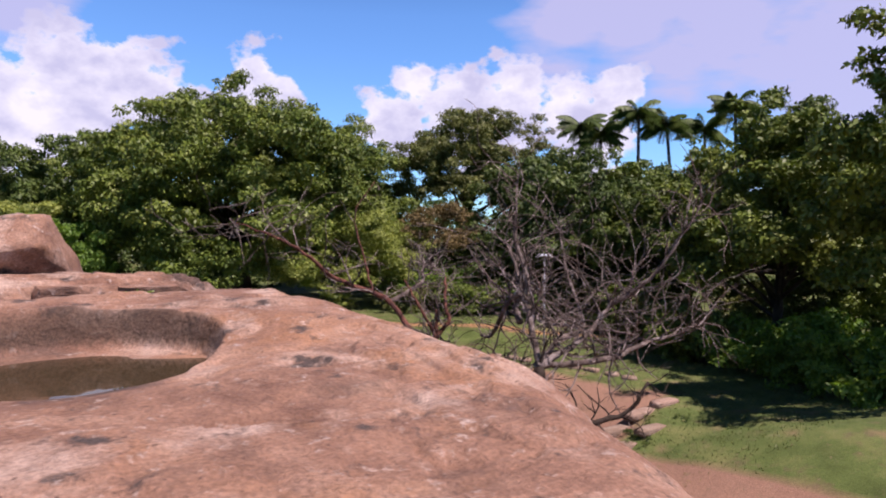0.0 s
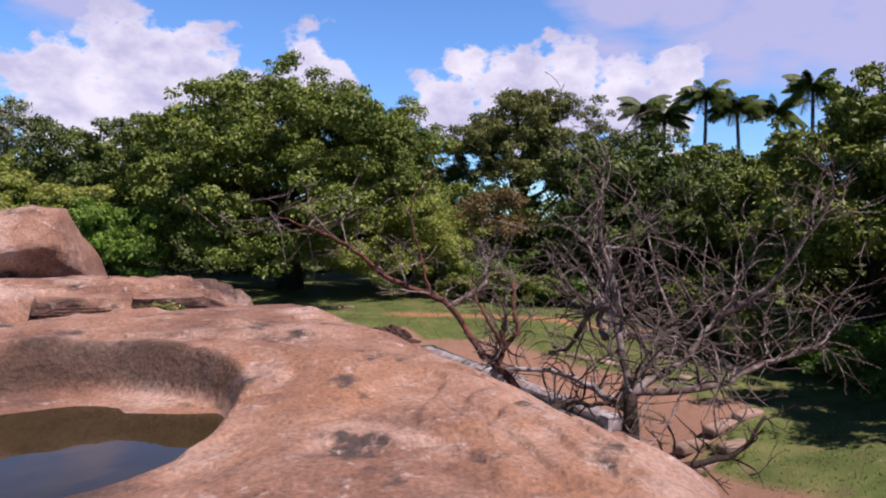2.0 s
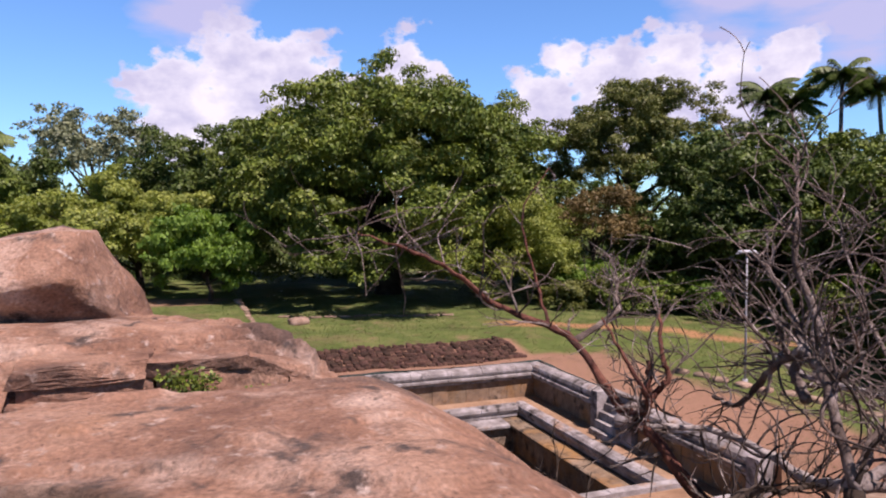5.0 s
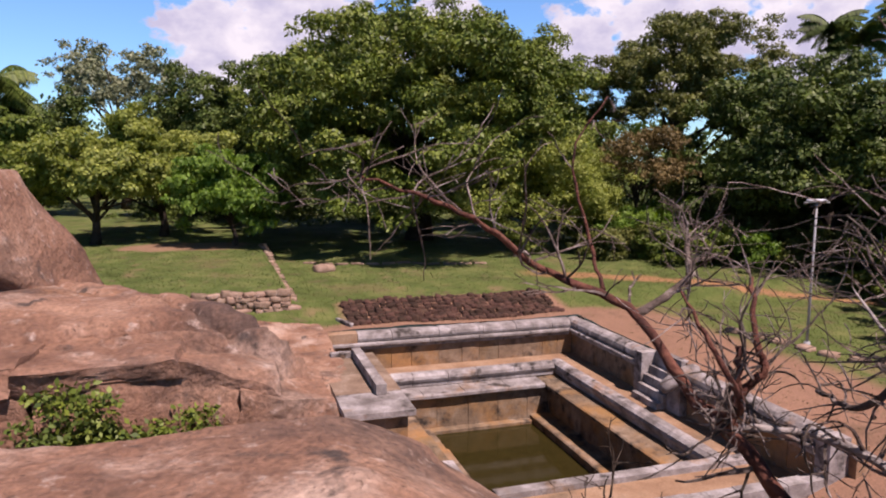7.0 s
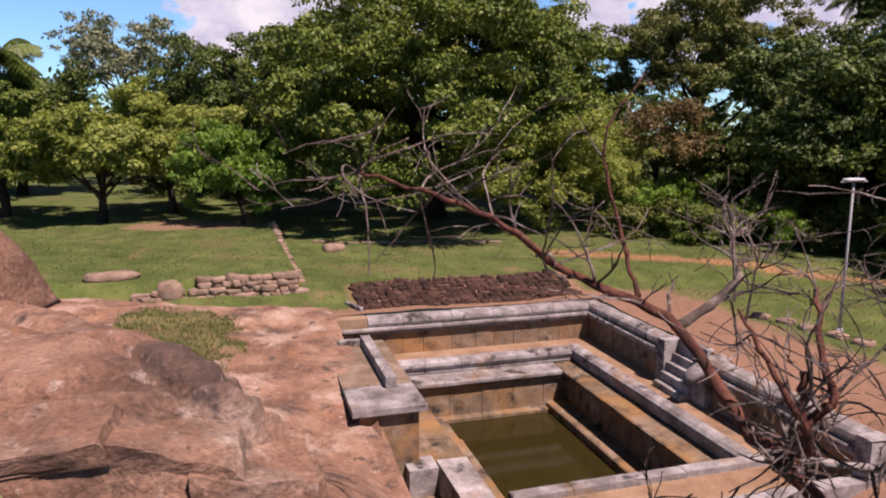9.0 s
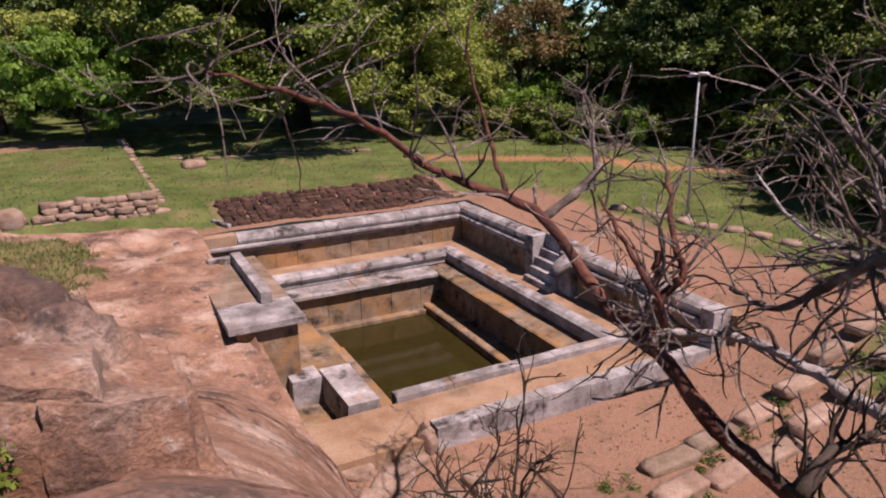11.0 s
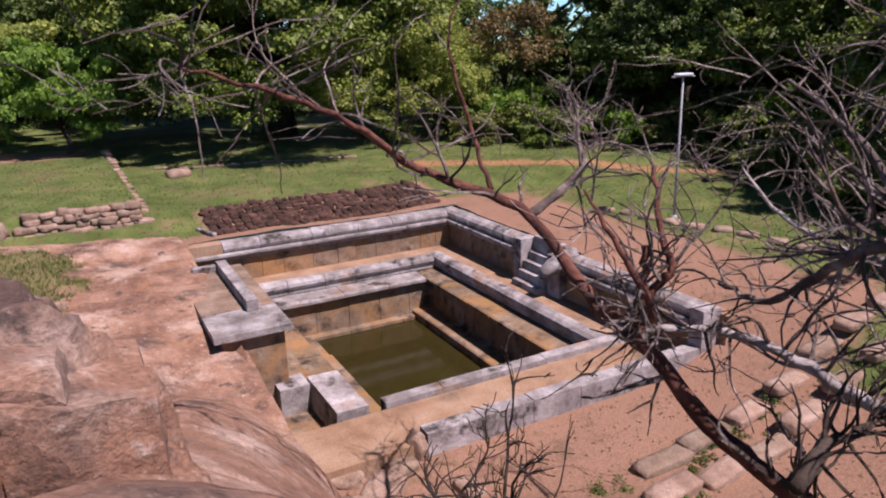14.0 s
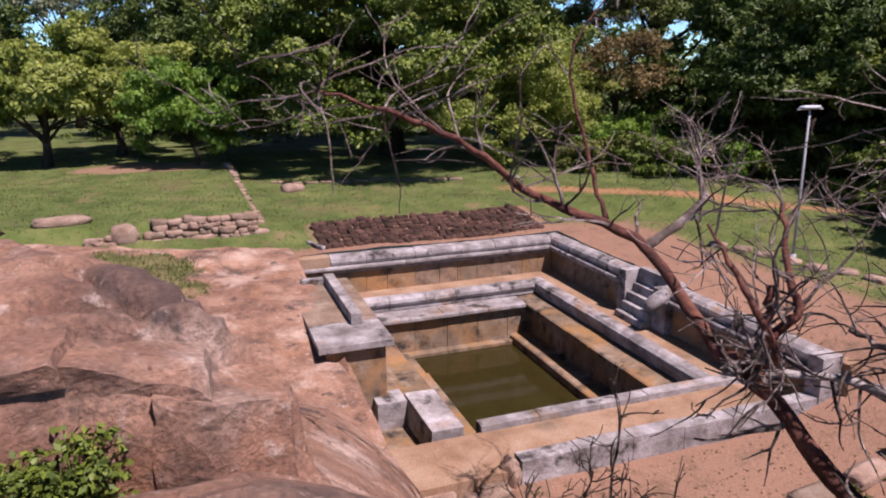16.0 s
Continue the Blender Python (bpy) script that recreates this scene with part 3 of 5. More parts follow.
    slab("backing_earth", 0.002, 0.3, -11.6, 0.0, -1.8, -0.16, EARTH)
    slab("backing_earth", -9.3, -7.92, -0.44, 0.0, -0.30, 0.0, EARTH)
    slab("corner_stone", -0.50, 0.02, -11.42, -11.06, -1.9, -0.02, STONE)
    slab("stair_threshold", -0.12, 0.10, -6.15, -4.95, -1.3, 0.07, STONE)
    # rough west bank in three descents
    for k, (x0, x1, z) in enumerate(((-8.95, -7.35, -1.8), (-7.35, -6.5, -2.25), (-6.5, -5.98, -2.66))):
        cuts = [-9.73, -7.4, -5.6, -3.7, -2.05]
        for j, (p, q) in enumerate(zip(cuts, cuts[1:])):
            slab("bank_stone", x0, x1 + 0.02 * (j % 3), p + 0.01, q - 0.01, -3.6, z - 0.03 * ((j + k) % 3), WALLSTONE)
    # bathing platform on its pier
    slab("platform_base", -9.35, -8.12, -7.58, -3.2, -2.0, -0.02, WALLSTONE)
    for j, (p, q) in enumerate(((-7.75, -6.4), (-6.4, -4.9), (-4.9, -3.1))):
        slab("platform_slab", -9.52, -7.98, p + 0.005, q - 0.005, -0.02, 0.11 + 0.006 * j, STONE if j == 0 else RUBBLE)
    slab("platform_kerb", -8.62, -8.38, -6.65, -3.35, 0.118, 0.36, STONE)
    slab("platform_kerb", -9.2, -8.62, -3.5, -3.25, 0.118, 0.26, STONE)
    slab("fallen_block", -8.42, -7.8, -7.95, -7.35, -1.9, -1.2, STONE)
    b = slab("leaning_block", -0.33, 0.33, -0.8, 0.8, -0.6, 0.0, STONE)
    b.location, b.rotation_euler = (-7.42, -8.5, -1.2), (0.06, 0.05, 0.05)
    # stair through the east wall
    for k in range(5):
        slab("stair_step", -0.86 + 0.19 * k, -0.121, -6.15, -4.95, -1.3 + 0.22 * k, -1.06 + 0.235 * k, STONE)
    slab("stair_pier", -0.55, 0.0, -4.93, -4.57, -1.4, 0.01, STONE)
    slab("stair_pier", -0.55, 0.0, -6.72, -6.17, -1.4, -0.10, STONE)
    # curled balustrade stone beside the stair
    curl = [(-0.95 + 0.1 * i, -6.45 - 0.02 * i, -0.55 + 0.5 * math.sin(i / 10 * 1.5)) for i in range(11)]
    part("balustrade", mesh_of("balustrade", *tube(curl, [0.12, 0.17, 0.19, 0.2, 0.2, 0.2, 0.21, 0.21, 0.21, 0.2, 0.14], 12), STONE, True), pond)


build_pond()

# ---- trees ----
def leaf_cloud(clumps, count, size, seed, droop=0.0, aspect=0.55):
    """Leaves as small bent quads on the outsides of clumps (x, y, z, r)."""
    rng = np.random.default_rng(seed)
    c = np.array(clumps, float)
    w = c[:, 3] ** 2
    # every clump breaks up into smaller, flattened sprays
    sub = 8
    off = rng.normal(size=(len(c), sub, 3)) * (0.52, 0.52, 0.38) + (0, 0, 0.08)
    rs = rng.uniform(0.28, 0.58, (len(c), sub))
    c = np.concatenate([(c[:, None, :3] + off * c[:, None, 3:4]).reshape(-1, 3), (c[:, 3:4] * rs).reshape(-1, 1)], 1)
    w = c[:, 3] ** 2
    idx = rng.choice(len(c), count, p=w / w.sum())
    d = rng.normal(size=(count, 3))
    d[:, 2] += 0.35
    d /= np.linalg.norm(d, axis=1)[:, None]
    rad = c[idx, 3] * rng.uniform(0.2, 1.15, count) ** 0.6
    p = c[idx, :3] + d * rad[:, None] * (1.15, 1.15, 0.6)
    nrm = d + rng.normal(scale=0.55, size=(count, 3)) + (0, 0, 0.35)
    nrm /= np.linalg.norm(nrm, axis=1)[:, None]
    tang = np.cross(nrm, rng.normal(size=(count, 3)))
    tang[:, 2] -= droop
    tang /= np.linalg.norm(tang, axis=1)[:, None]
    side = np.cross(nrm, tang)
    s = size * rng.uniform(0.6, 1.35, count)[:, None]
    v = np.stack([p, p + tang * s * 0.5 + side * s * aspect * 0.5 + nrm * s * 0.08, p + tang * s, p + tang * s * 0.5 - side * s * aspect * 0.5 + nrm * s * 0.08], 1)
    f = np.arange(count * 4).reshape(-1, 4)
    return v.reshape(-1, 3), f


def crown_clumps(center, radii, n, r, seed, skirt=-0.45):
    """Clumps over an uneven ellipsoid; few beneath."""
    rng = np.random.default_rng(seed)
    out = []
    while len(out) < n:
        d = rng.normal(size=3)
        d /= np.linalg.norm(d)
        if d[2] < skirt:
            continue
        k = (rng.uniform(0.30, 0.70) if len(out) % 4 == 0 else rng.uniform(0.72, 1.05)) * (1 + 0.16 * math.sin(3 * math.atan2(d[1], d[0]) + seed))
        out.append((center[0] + d[0] * radii[0] * k, center[1] + d[1] * radii[1] * k, center[2] + d[2] * radii[2] * k, r * rng.uniform(0.6, 1.35)))
    return out


def tree(name, label, base, height, radii, leaf_mat, leaves, leaf_size, seed, clumps=50, clump_r=None, trunk_r=0.3, crown_at=0.62, bark=None, droop=0.2, group="", category="tree", skirt=-0.45):
    """A tapered trunk, limbs that reach into the crown, and a crown of leaf clumps."""
    x, y = base
    z = float(ground_height(np.array(x), np.array(y))) - 0.15
    t = thing(name, label, category, (x, y, z), group)
    rng = random.Random(seed)
    center = (0, 0, height * crown_at)
    cl = crown_clumps(center, radii, clumps, clump_r or max(radii) * 0.28, seed, skirt)
    top = Vector((rng.uniform(-0.3, 0.3), rng.uniform(-0.3, 0.3), height * crown_at * 0.75))
    pieces = [tube([(0, 0, 0), (0.1, 0.05, height * 0.12), tuple(top * 0.6), tuple(top)], [trunk_r * 1.5, trunk_r, trunk_r * 0.8, trunk_r * 0.55], 9)]
    part("trunk", mesh_of("trunk", *pieces[0], bark or DARKBARK, True), t)
    limbs = []
    for c in rng.sample(cl, min(16, len(cl))):
        start = top * rng.uniform(0.45, 1.0)
        end = Vector(c[:3])
        mid = (start + end) / 2 + Vector((rng.uniform(-1, 1), rng.uniform(-1, 1), rng.uniform(-0.2, 1))) * 0.12 * end.length
        limbs.append(tube([tuple(start), tuple(mid), tuple(end)], [trunk_r * 0.4, trunk_r * 0.22, trunk_r * 0.06], 5))
    part("branchwork", mesh_of("branchwork", *joined(limbs), bark or DARKBARK, True), t, kind="stuff")
    v, f = leaf_cloud(cl, leaves, leaf_size, seed, droop)
    part("crown", mesh_of("crown", v, f, leaf_mat), t)
    return t


def palm(base, height, seed, crown=3.2):
    x, y = base
    z = float(ground_height(np.array(x), np.array(y))) - 0.15
    t = thing("coconut_palm", "tall slender coconut palm with a dark feathery crown", "palm tree", (x, y, z), "palms behind the trees")
    rng = random.Random(seed)
    lean = (rng.uniform(-0.8, 0.8), rng.uniform(-0.8, 0.8))
    part("trunk", mesh_of("trunk", *tube([(0, 0, 0), (lean[0] * 0.3, lean[1] * 0.3, height * 0.5), (lean[0], lean[1], height)], [0.25, 0.16, 0.13], 8), BARK, True), t)
    for k in range(36):
        a, up = k * 2.4 + rng.uniform(-0.2, 0.2), rng.uniform(-0.7, 1.3)
        L = crown * rng.uniform(0.8, 1.1)
        d = Vector((math.cos(a), math.sin(a), 0))
        pts = [Vector((lean[0], lean[1], height)) + d * L * s * (1 - 0.12 * abs(up)) + Vector((0, 0, 1)) * (up * L * 0.85 * s - (0.42 + 0.22 * up) * L * s * s) for s in np.linspace(0, 1, 9)]
        v, f = [], []
        side = d.cross(Vector((0, 0, 1)))
        for i in range(8):
            for sgn in (-1, 1):
                for h in (0.0, 0.33, 0.66):
                    p = pts[i].lerp(pts[i + 1], h)
                    w = L * 0.20 * math.sin(math.pi * min(0.97, (i + h + 1.2) / 9.5)) + 0.05
                    q = p + side * sgn * w + d * 0.25 * w - Vector((0, 0, w * rng.uniform(0.9, 1.5)))
                    o = len(v)
                    v += [tuple(p), tuple(p + d * 0.17), tuple(q)]
                    f.append((o, o + 1, o + 2))
        rv, rf = tube([tuple(p) for p in pts], [0.03] * 9, 3, False)
        part("frond", mesh_of("frond", *joined([(v, f), (rv, rf)]), LEAF_DARK), t)
    return t


WOODS = "trees round the lawn"
# broadleaf trees behind the pond
tree("broad_tree", "huge spreading tree with a dense clumped green crown", (-0.4, 19.6), 13.2, (10.4, 11.2, 6.2), LEAF_MID, 330000, 0.23, 1, clumps=260, clump_r=1.3, trunk_r=0.65, crown_at=0.54, skirt=-0.75, group=WOODS)
tree("broad_tree", "dark green tree with a low dense crown", (-11.8, 33.0), 10.4, (6.0, 6.0, 4.6), LEAF_DARK, 80000, 0.25, 2, clumps=80, clump_r=1.3, trunk_r=0.4, crown_at=0.55, skirt=-0.9, group=WOODS)
tree("flat_topped_tree", "olive-green tree with a layered flat-topped crown", (20.0, 22.5), 15.2, (6.6, 6.0, 4.6), LEAF_OLIVE, 90000, 0.22, 3, clumps=90, clump_r=1.2, trunk_r=0.4, crown_at=0.68, group=WOODS)
tree("broad_tree", "dark green tree with an open uneven crown", (29.4, 21.0), 10.2, (6.0, 6.0, 4.6), LEAF_DARK, 75000, 0.25, 4, clumps=70, clump_r=1.3, trunk_r=0.4, group=WOODS)
tree("broad_tree", "mid-green leafy tree at the lawn's edge", (18.6, 12.8), 9.6, (5.2, 5.0, 4.2), LEAF_DARK, 75000, 0.24, 5, clumps=70, clump_r=1.2, crown_at=0.55, skirt=-0.9, group=WOODS)
tree("broad_tree", "dense green tree with yellowish fresh leaves", (23.0, 5.6), 9.8, (5.6, 5.4, 4.6), LEAF_MID, 80000, 0.25, 6, clumps=80, clump_r=1.2, crown_at=0.56, skirt=-0.9, group=WOODS)
tree("broad_tree", "dense dark green tree reaching low", (27.0, -2.5), 12.0, (6.0, 6.0, 5.6), LEAF_DARK, 80000, 0.25, 7, clumps=80, clump_r=1.3, crown_at=0.55, skirt=-0.9, group=WOODS)
tree("broad_tree", "dense dark green tree reaching low", (25.0, -10.0), 12.5, (6.0, 5.5, 5.6), LEAF_DARK, 75000, 0.25, 8, clumps=70, clump_r=1.3, crown_at=0.55, skirt=-0.9, group=WOODS)
tree("broad_tree", "leafy tree with bright upper foliage", (17.5, -2.5), 9.6, (3.2, 3.0, 3.4), LEAF_MID, 45000, 0.19, 9, clumps=50, clump_r=0.8, crown_at=0.6, trunk_r=0.2, group=WOODS)
tree("broad_tree", "dark leafy tree in shade near the rocks", (14.6, -9.4), 10.4, (5.0, 4.6, 5.0), LEAF_MID, 65000, 0.21, 10, clumps=75, clump_r=0.9, crown_at=0.55, trunk_r=0.25, group=WOODS)
tree("broad_tree", "dark leafy tree in shade near the rocks", (10.6, -18.2), 11.0, (4.8, 4.6, 5.6), LEAF_MID, 65000, 0.21, 11, clumps=75, clump_r=0.9, crown_at=0.54, trunk_r=0.25, group=WOODS)
tree("broad_tree", "tall dark green tree before the palms", (17.3, 5.8), 9.2, (5.6, 5.2, 3.7), LEAF_DARK, 70000, 0.24, 40, clumps=80, clump_r=1.1, crown_at=0.60, skirt=-0.9, trunk_r=0.3, group=WOODS)
tree("broad_tree", "tall dark green tree before the palms", (22.9, 8.6), 10.6, (5.6, 5.2, 4.2), LEAF_DARK, 70000, 0.24, 41, clumps=80, clump_r=1.1, crown_at=0.60, skirt=-0.9, trunk_r=0.3, group=WOODS)
tree("broad_tree", "green tree filling the gap beyond the lawn", (11.6, 27.0), 9.5, (4.5, 4.2, 4.0), LEAF_DARK, 50000, 0.24, 12, clumps=60, clump_r=1.0, crown_at=0.56, trunk_r=0.25, group=WOODS)
tree("feathery_tree", "wide low olive tree with fine feathery leaves", (4.2, 13.4), 6.0, (5.6, 3.2, 2.5), LEAF_FEATHER, 80000, 0.15, 13, clumps=90, clump_r=0.95, crown_at=0.55, skirt=-0.9, trunk_r=0.22, group=WOODS)
tree("dry_tree", "half-dry shrubby tree with brown leaves", (11.0, 13.2), 7.2, (2.6, 2.4, 2.4), LEAF_DRY, 9000, 0.18, 14, clumps=40, clump_r=0.7, crown_at=0.68, trunk_r=0.15, group=WOODS)
tree("small_tree", "small round-crowned tree on the lawn", (-18.3, 18.0), 5.6, (3.6, 3.0, 2.2), LEAF_FEATHER, 42000, 0.22, 15, clumps=55, clump_r=0.75, crown_at=0.62, trunk_r=0.22, group=WOODS)
tree("small_tree", "small greyish-green tree with sparse twiggy crown", (-15.2, 21.0), 6.5, (3.8, 3.4, 2.6), LEAF_FEATHER, 46000, 0.20, 16, clumps=55, clump_r=0.8, crown_at=0.62, trunk_r=0.22, group=WOODS)
tree("small_tree", "small round-crowned tree on the lawn", (-23.6, 21.4), 6.3, (3.9, 3.4, 2.6), LEAF_MID, 40000, 0.22, 17, clumps=50, clump_r=0.8, crown_at=0.6, trunk_r=0.24, group=WOODS)
tree("small_tree", "small tree with drooping bright green leaves", (-11.4, 15.8), 4.9, (2.7, 2.3, 2.2), LEAF_BRIGHT, 22000, 0.24, 18, clumps=46, clump_r=0.65, crown_at=0.56, skirt=-0.8, trunk_r=0.12, droop=0.9, group=WOODS)
tree("bare_crowned_tree", "tall grey-green tree with a thin open crown", (-19.6, 41.0), 13.4, (5.4, 5.0, 3.8), LEAF_GREY, 14000, 0.30, 19, clumps=50, clump_r=0.9, crown_at=0.72, trunk_r=0.3, group=WOODS)
tree("broad_tree", "dark green tree beyond the small trees", (-26.0, 34.0), 9.4, (5.0, 5.0, 3.9), LEAF_DARK, 60000, 0.25, 20, clumps=60, clump_r=1.1, crown_at=0.58, skirt=-0.9, group=WOODS)
tree("broad_tree", "dark green tree beyond the small trees", (-33.0, 34.0), 10.0, (6.0, 6.0, 4.2), LEAF_DARK, 60000, 0.25, 21, clumps=60, clump_r=1.2, crown_at=0.58, skirt=-0.9, group=WOODS)
tree("broad_tree", "green tree at the edge of the lawn", (-31.5, 18.0), 7.0, (4.2, 4.0, 3.0), LEAF_MID, 45000, 0.22, 22, clumps=60, clump_r=1.0, crown_at=0.58, skirt=-0.9, group=WOODS)
for k, (bx, by, bh) in enumerate(((31.1, 13.5, 14.8), (34.6, 12.4, 14.0), (37.6, 11.7, 14.1), (37.4, 8.4, 15.3), (30.5, 19.9, 14.1), (30.6, 17.1, 13.3), (-26.0, 29.5, 9.4), (-30.0, 30.5, 9.6))):
    palm((bx, by), bh + (1.4 if k < 6 else 0.0), k, 2.5 if k < 6 else 3.0)


def far_woods():
    rng = np.random.default_rng(5)
    clumps = []
    for k in range(420):
        a = rng.uniform(0, 2 * math.pi)
        r = rng.uniform(64, 100)
        x, y = 2 + r * math.cos(a), r * math.sin(a)
        h = rng.uniform(6.5, 10.5)
        for j in range(6):
            clumps.append((x + rng.normal() * 2.2, y + rng.normal() * 2.2, h * rng.uniform(0.15, 1.0), rng.uniform(1.6, 3.0)))
    v, f = leaf_cloud(clumps, 150000, 0.85, 6)
    thing("far_woods", "distant dark green woodland closing the view", "woods", kind="stuff", me=mesh_of("far_woods", v, f, LEAF_DARK))


far_woods()


def bush(x, y, r, h, mat, seed):
    rng = np.random.default_rng(seed)
    z = float(ground_height(np.array(x), np.array(y))) - 0.1
    t = thing("bush", "dense leafy bush at the lawn's eastern edge", "bush", (x, y, z), "bushes beyond the path")
    cl = [(rng.normal() * r * 0.45, rng.normal() * r * 0.45, h * rng.uniform(0.12, 0.85), r * rng.uniform(0.22, 0.42)) for _ in range(26)]
    v, f = leaf_cloud(cl, 15000, 0.17, seed)
    part("foliage", mesh_of("foliage", v, f, mat), t, kind="stuff")
    for k in range(4):
        c = cl[k]
        part("stem", mesh_of("stem", *tube([(0, 0, 0), (c[0] * 0.4, c[1] * 0.4, c[2] * 0.6), c[:3]], [0.06, 0.04, 0.015], 6), DARKBARK, True), t)


for k, (bx, by, br, bh) in enumerate(((11.0, 16.5, 2.3, 2.6), (14.8, 13.6, 2.2, 3.0), (16.8, 9.6, 2.2, 2.8), (18.8, 6.2, 2.0, 2.6), (20.2, 2.0, 2.4, 3.2), (19.4, -5.8, 2.4, 3.4), (18.6, -12.4, 2.6, 3.6), (13.6, -12.6, 1.8, 2.2), (21.0, -15.0, 2.6, 3.8), (10.6, -8.4, 1.9, 2.4), (9.8, -12.6, 1.9, 2.2), (12.6, -4.8, 2.0, 2.6), (14.6, -0.8, 2.0, 2.6), (8.6, -16.4, 1.8, 1.9), (7.6, 10.0, 1.7, 1.7), (10.4, 8.6, 1.8, 1.9), (13.0, 6.8, 1.8, 2.0), (15.4, 4.4, 1.9, 2.2), (17.0, 1.6, 1.8, 2.0), (9.0, 12.6, 2.0, 2.4))):
    bush(bx, by, br, bh, (LEAF_MID, LEAF_BRIGHT, LEAF_OLIVE)[k % 3], 300 + k)


def hedge():
    """Low undergrowth along the wood's edge."""
    rng = np.random.default_rng(8)
    clumps = []
    for k in range(230):
        t = rng.uniform(0, 1)
        a = math.radians(118 - 150 * t)
        r = rng.uniform(34, 52)
        x, y = r * math.cos(a), r * math.sin(a) - 4
        if y < 24 and x < 8:
            continue
        if (x - 0.2) ** 2 + (y - 19.6) ** 2 < 60:
            continue
        h = rng.uniform(0.4, 2.6)
        clumps.append((x, y, 0.4 + h * 0.5, 0.7 + h * 0.5))
    v, f = leaf_cloud(clumps, 60000, 0.30, 9)
    thing("undergrowth", "tangled green undergrowth at the wood's edge", "undergrowth", kind="stuff", me=mesh_of("undergrowth", v, f, LEAF_DARK))


hedge()


# ---- the leafless tree beside the rock ----
def smooth_line(nodes, per=5, jitter=0.03, seed=0):
    """Points along a spline through the nodes, a little crooked."""
    rng = random.Random(seed)
    p = [Vector(n) for n in nodes]
    p = [p[0] * 2 - p[1]] + p + [p[-1] * 2 - p[-2]]
    out = []
    for i in range(1, len(p) - 2):
        for s in range(per):
            t = s / per
            a, b, c, d = p[i - 1], p[i], p[i + 1], p[i + 2]
            q = 0.5 * (2 * b + (c - a) * t + (2 * a - 5 * b + 4 * c - d) * t * t + (3 * b - a - 3 * c + d) * t ** 3)
            out.append(q + Vector((rng.uniform(-1, 1), rng.uniform(-1, 1), rng.uniform(-1, 1))) * jitter)
    out.append(p[-2])
    return out


def twigs_on(line, r0, r1, count, length, seed, depth=2, up=0.12, start=0.15, spread=1.0):
    """Crooked twigs, which fork again, along a line."""
    rng = random.Random(seed)
    out = []

    def grow(p, d, L, r, level):
        n = max(4, int(L / 0.09))
        pts, q = [p.copy()], p.copy()
        bend = Vector((rng.uniform(-1, 1), rng.uniform(-1, 1), rng.uniform(-0.8, 1))) * 0.42
        for k in range(n):
            d = (d + bend * 0.5 + Vector((rng.uniform(-1, 1), rng.uniform(-1, 1), rng.uniform(-1, 1))) * 0.22).normalized()
            q = q + d * (L / n)
            pts.append(q.copy())
        out.append(tube([tuple(a) for a in pts], [max(0.0045, r * (1 - 0.7 * k / n)) for k in range(n + 1)], 4, False))
        if level > 0:
            for _ in range(rng.randint(1, 2)):
                k = rng.randint(1, n - 1)
                dd = (d + Vector((rng.uniform(-1, 1), rng.uniform(-1, 1), rng.uniform(-0.7, 1))) * 0.95).normalized()
                grow(pts[k], dd, L * rng.uniform(0.35, 0.7), r * 0.6, level - 1)

    n = len(line)
    for _ in range(count):
        k = int(n * (start + (1 - start) * rng.random()))
        k = min(max(k, 1), n - 1)
        d = (line[k] - line[k - 1]).normalized()
        dd = (d * 0.5 + Vector((rng.uniform(-1, 1), rng.uniform(-1, 1), rng.uniform(-1, 1))) * spread + Vector((0, 0, up))).normalized()
        f = k / n
        grow(line[k], dd, length * rng.uniform(0.5, 1.35), max(0.012, (r0 * (1 - f) + r1 * f) * 0.45), depth)
    return out


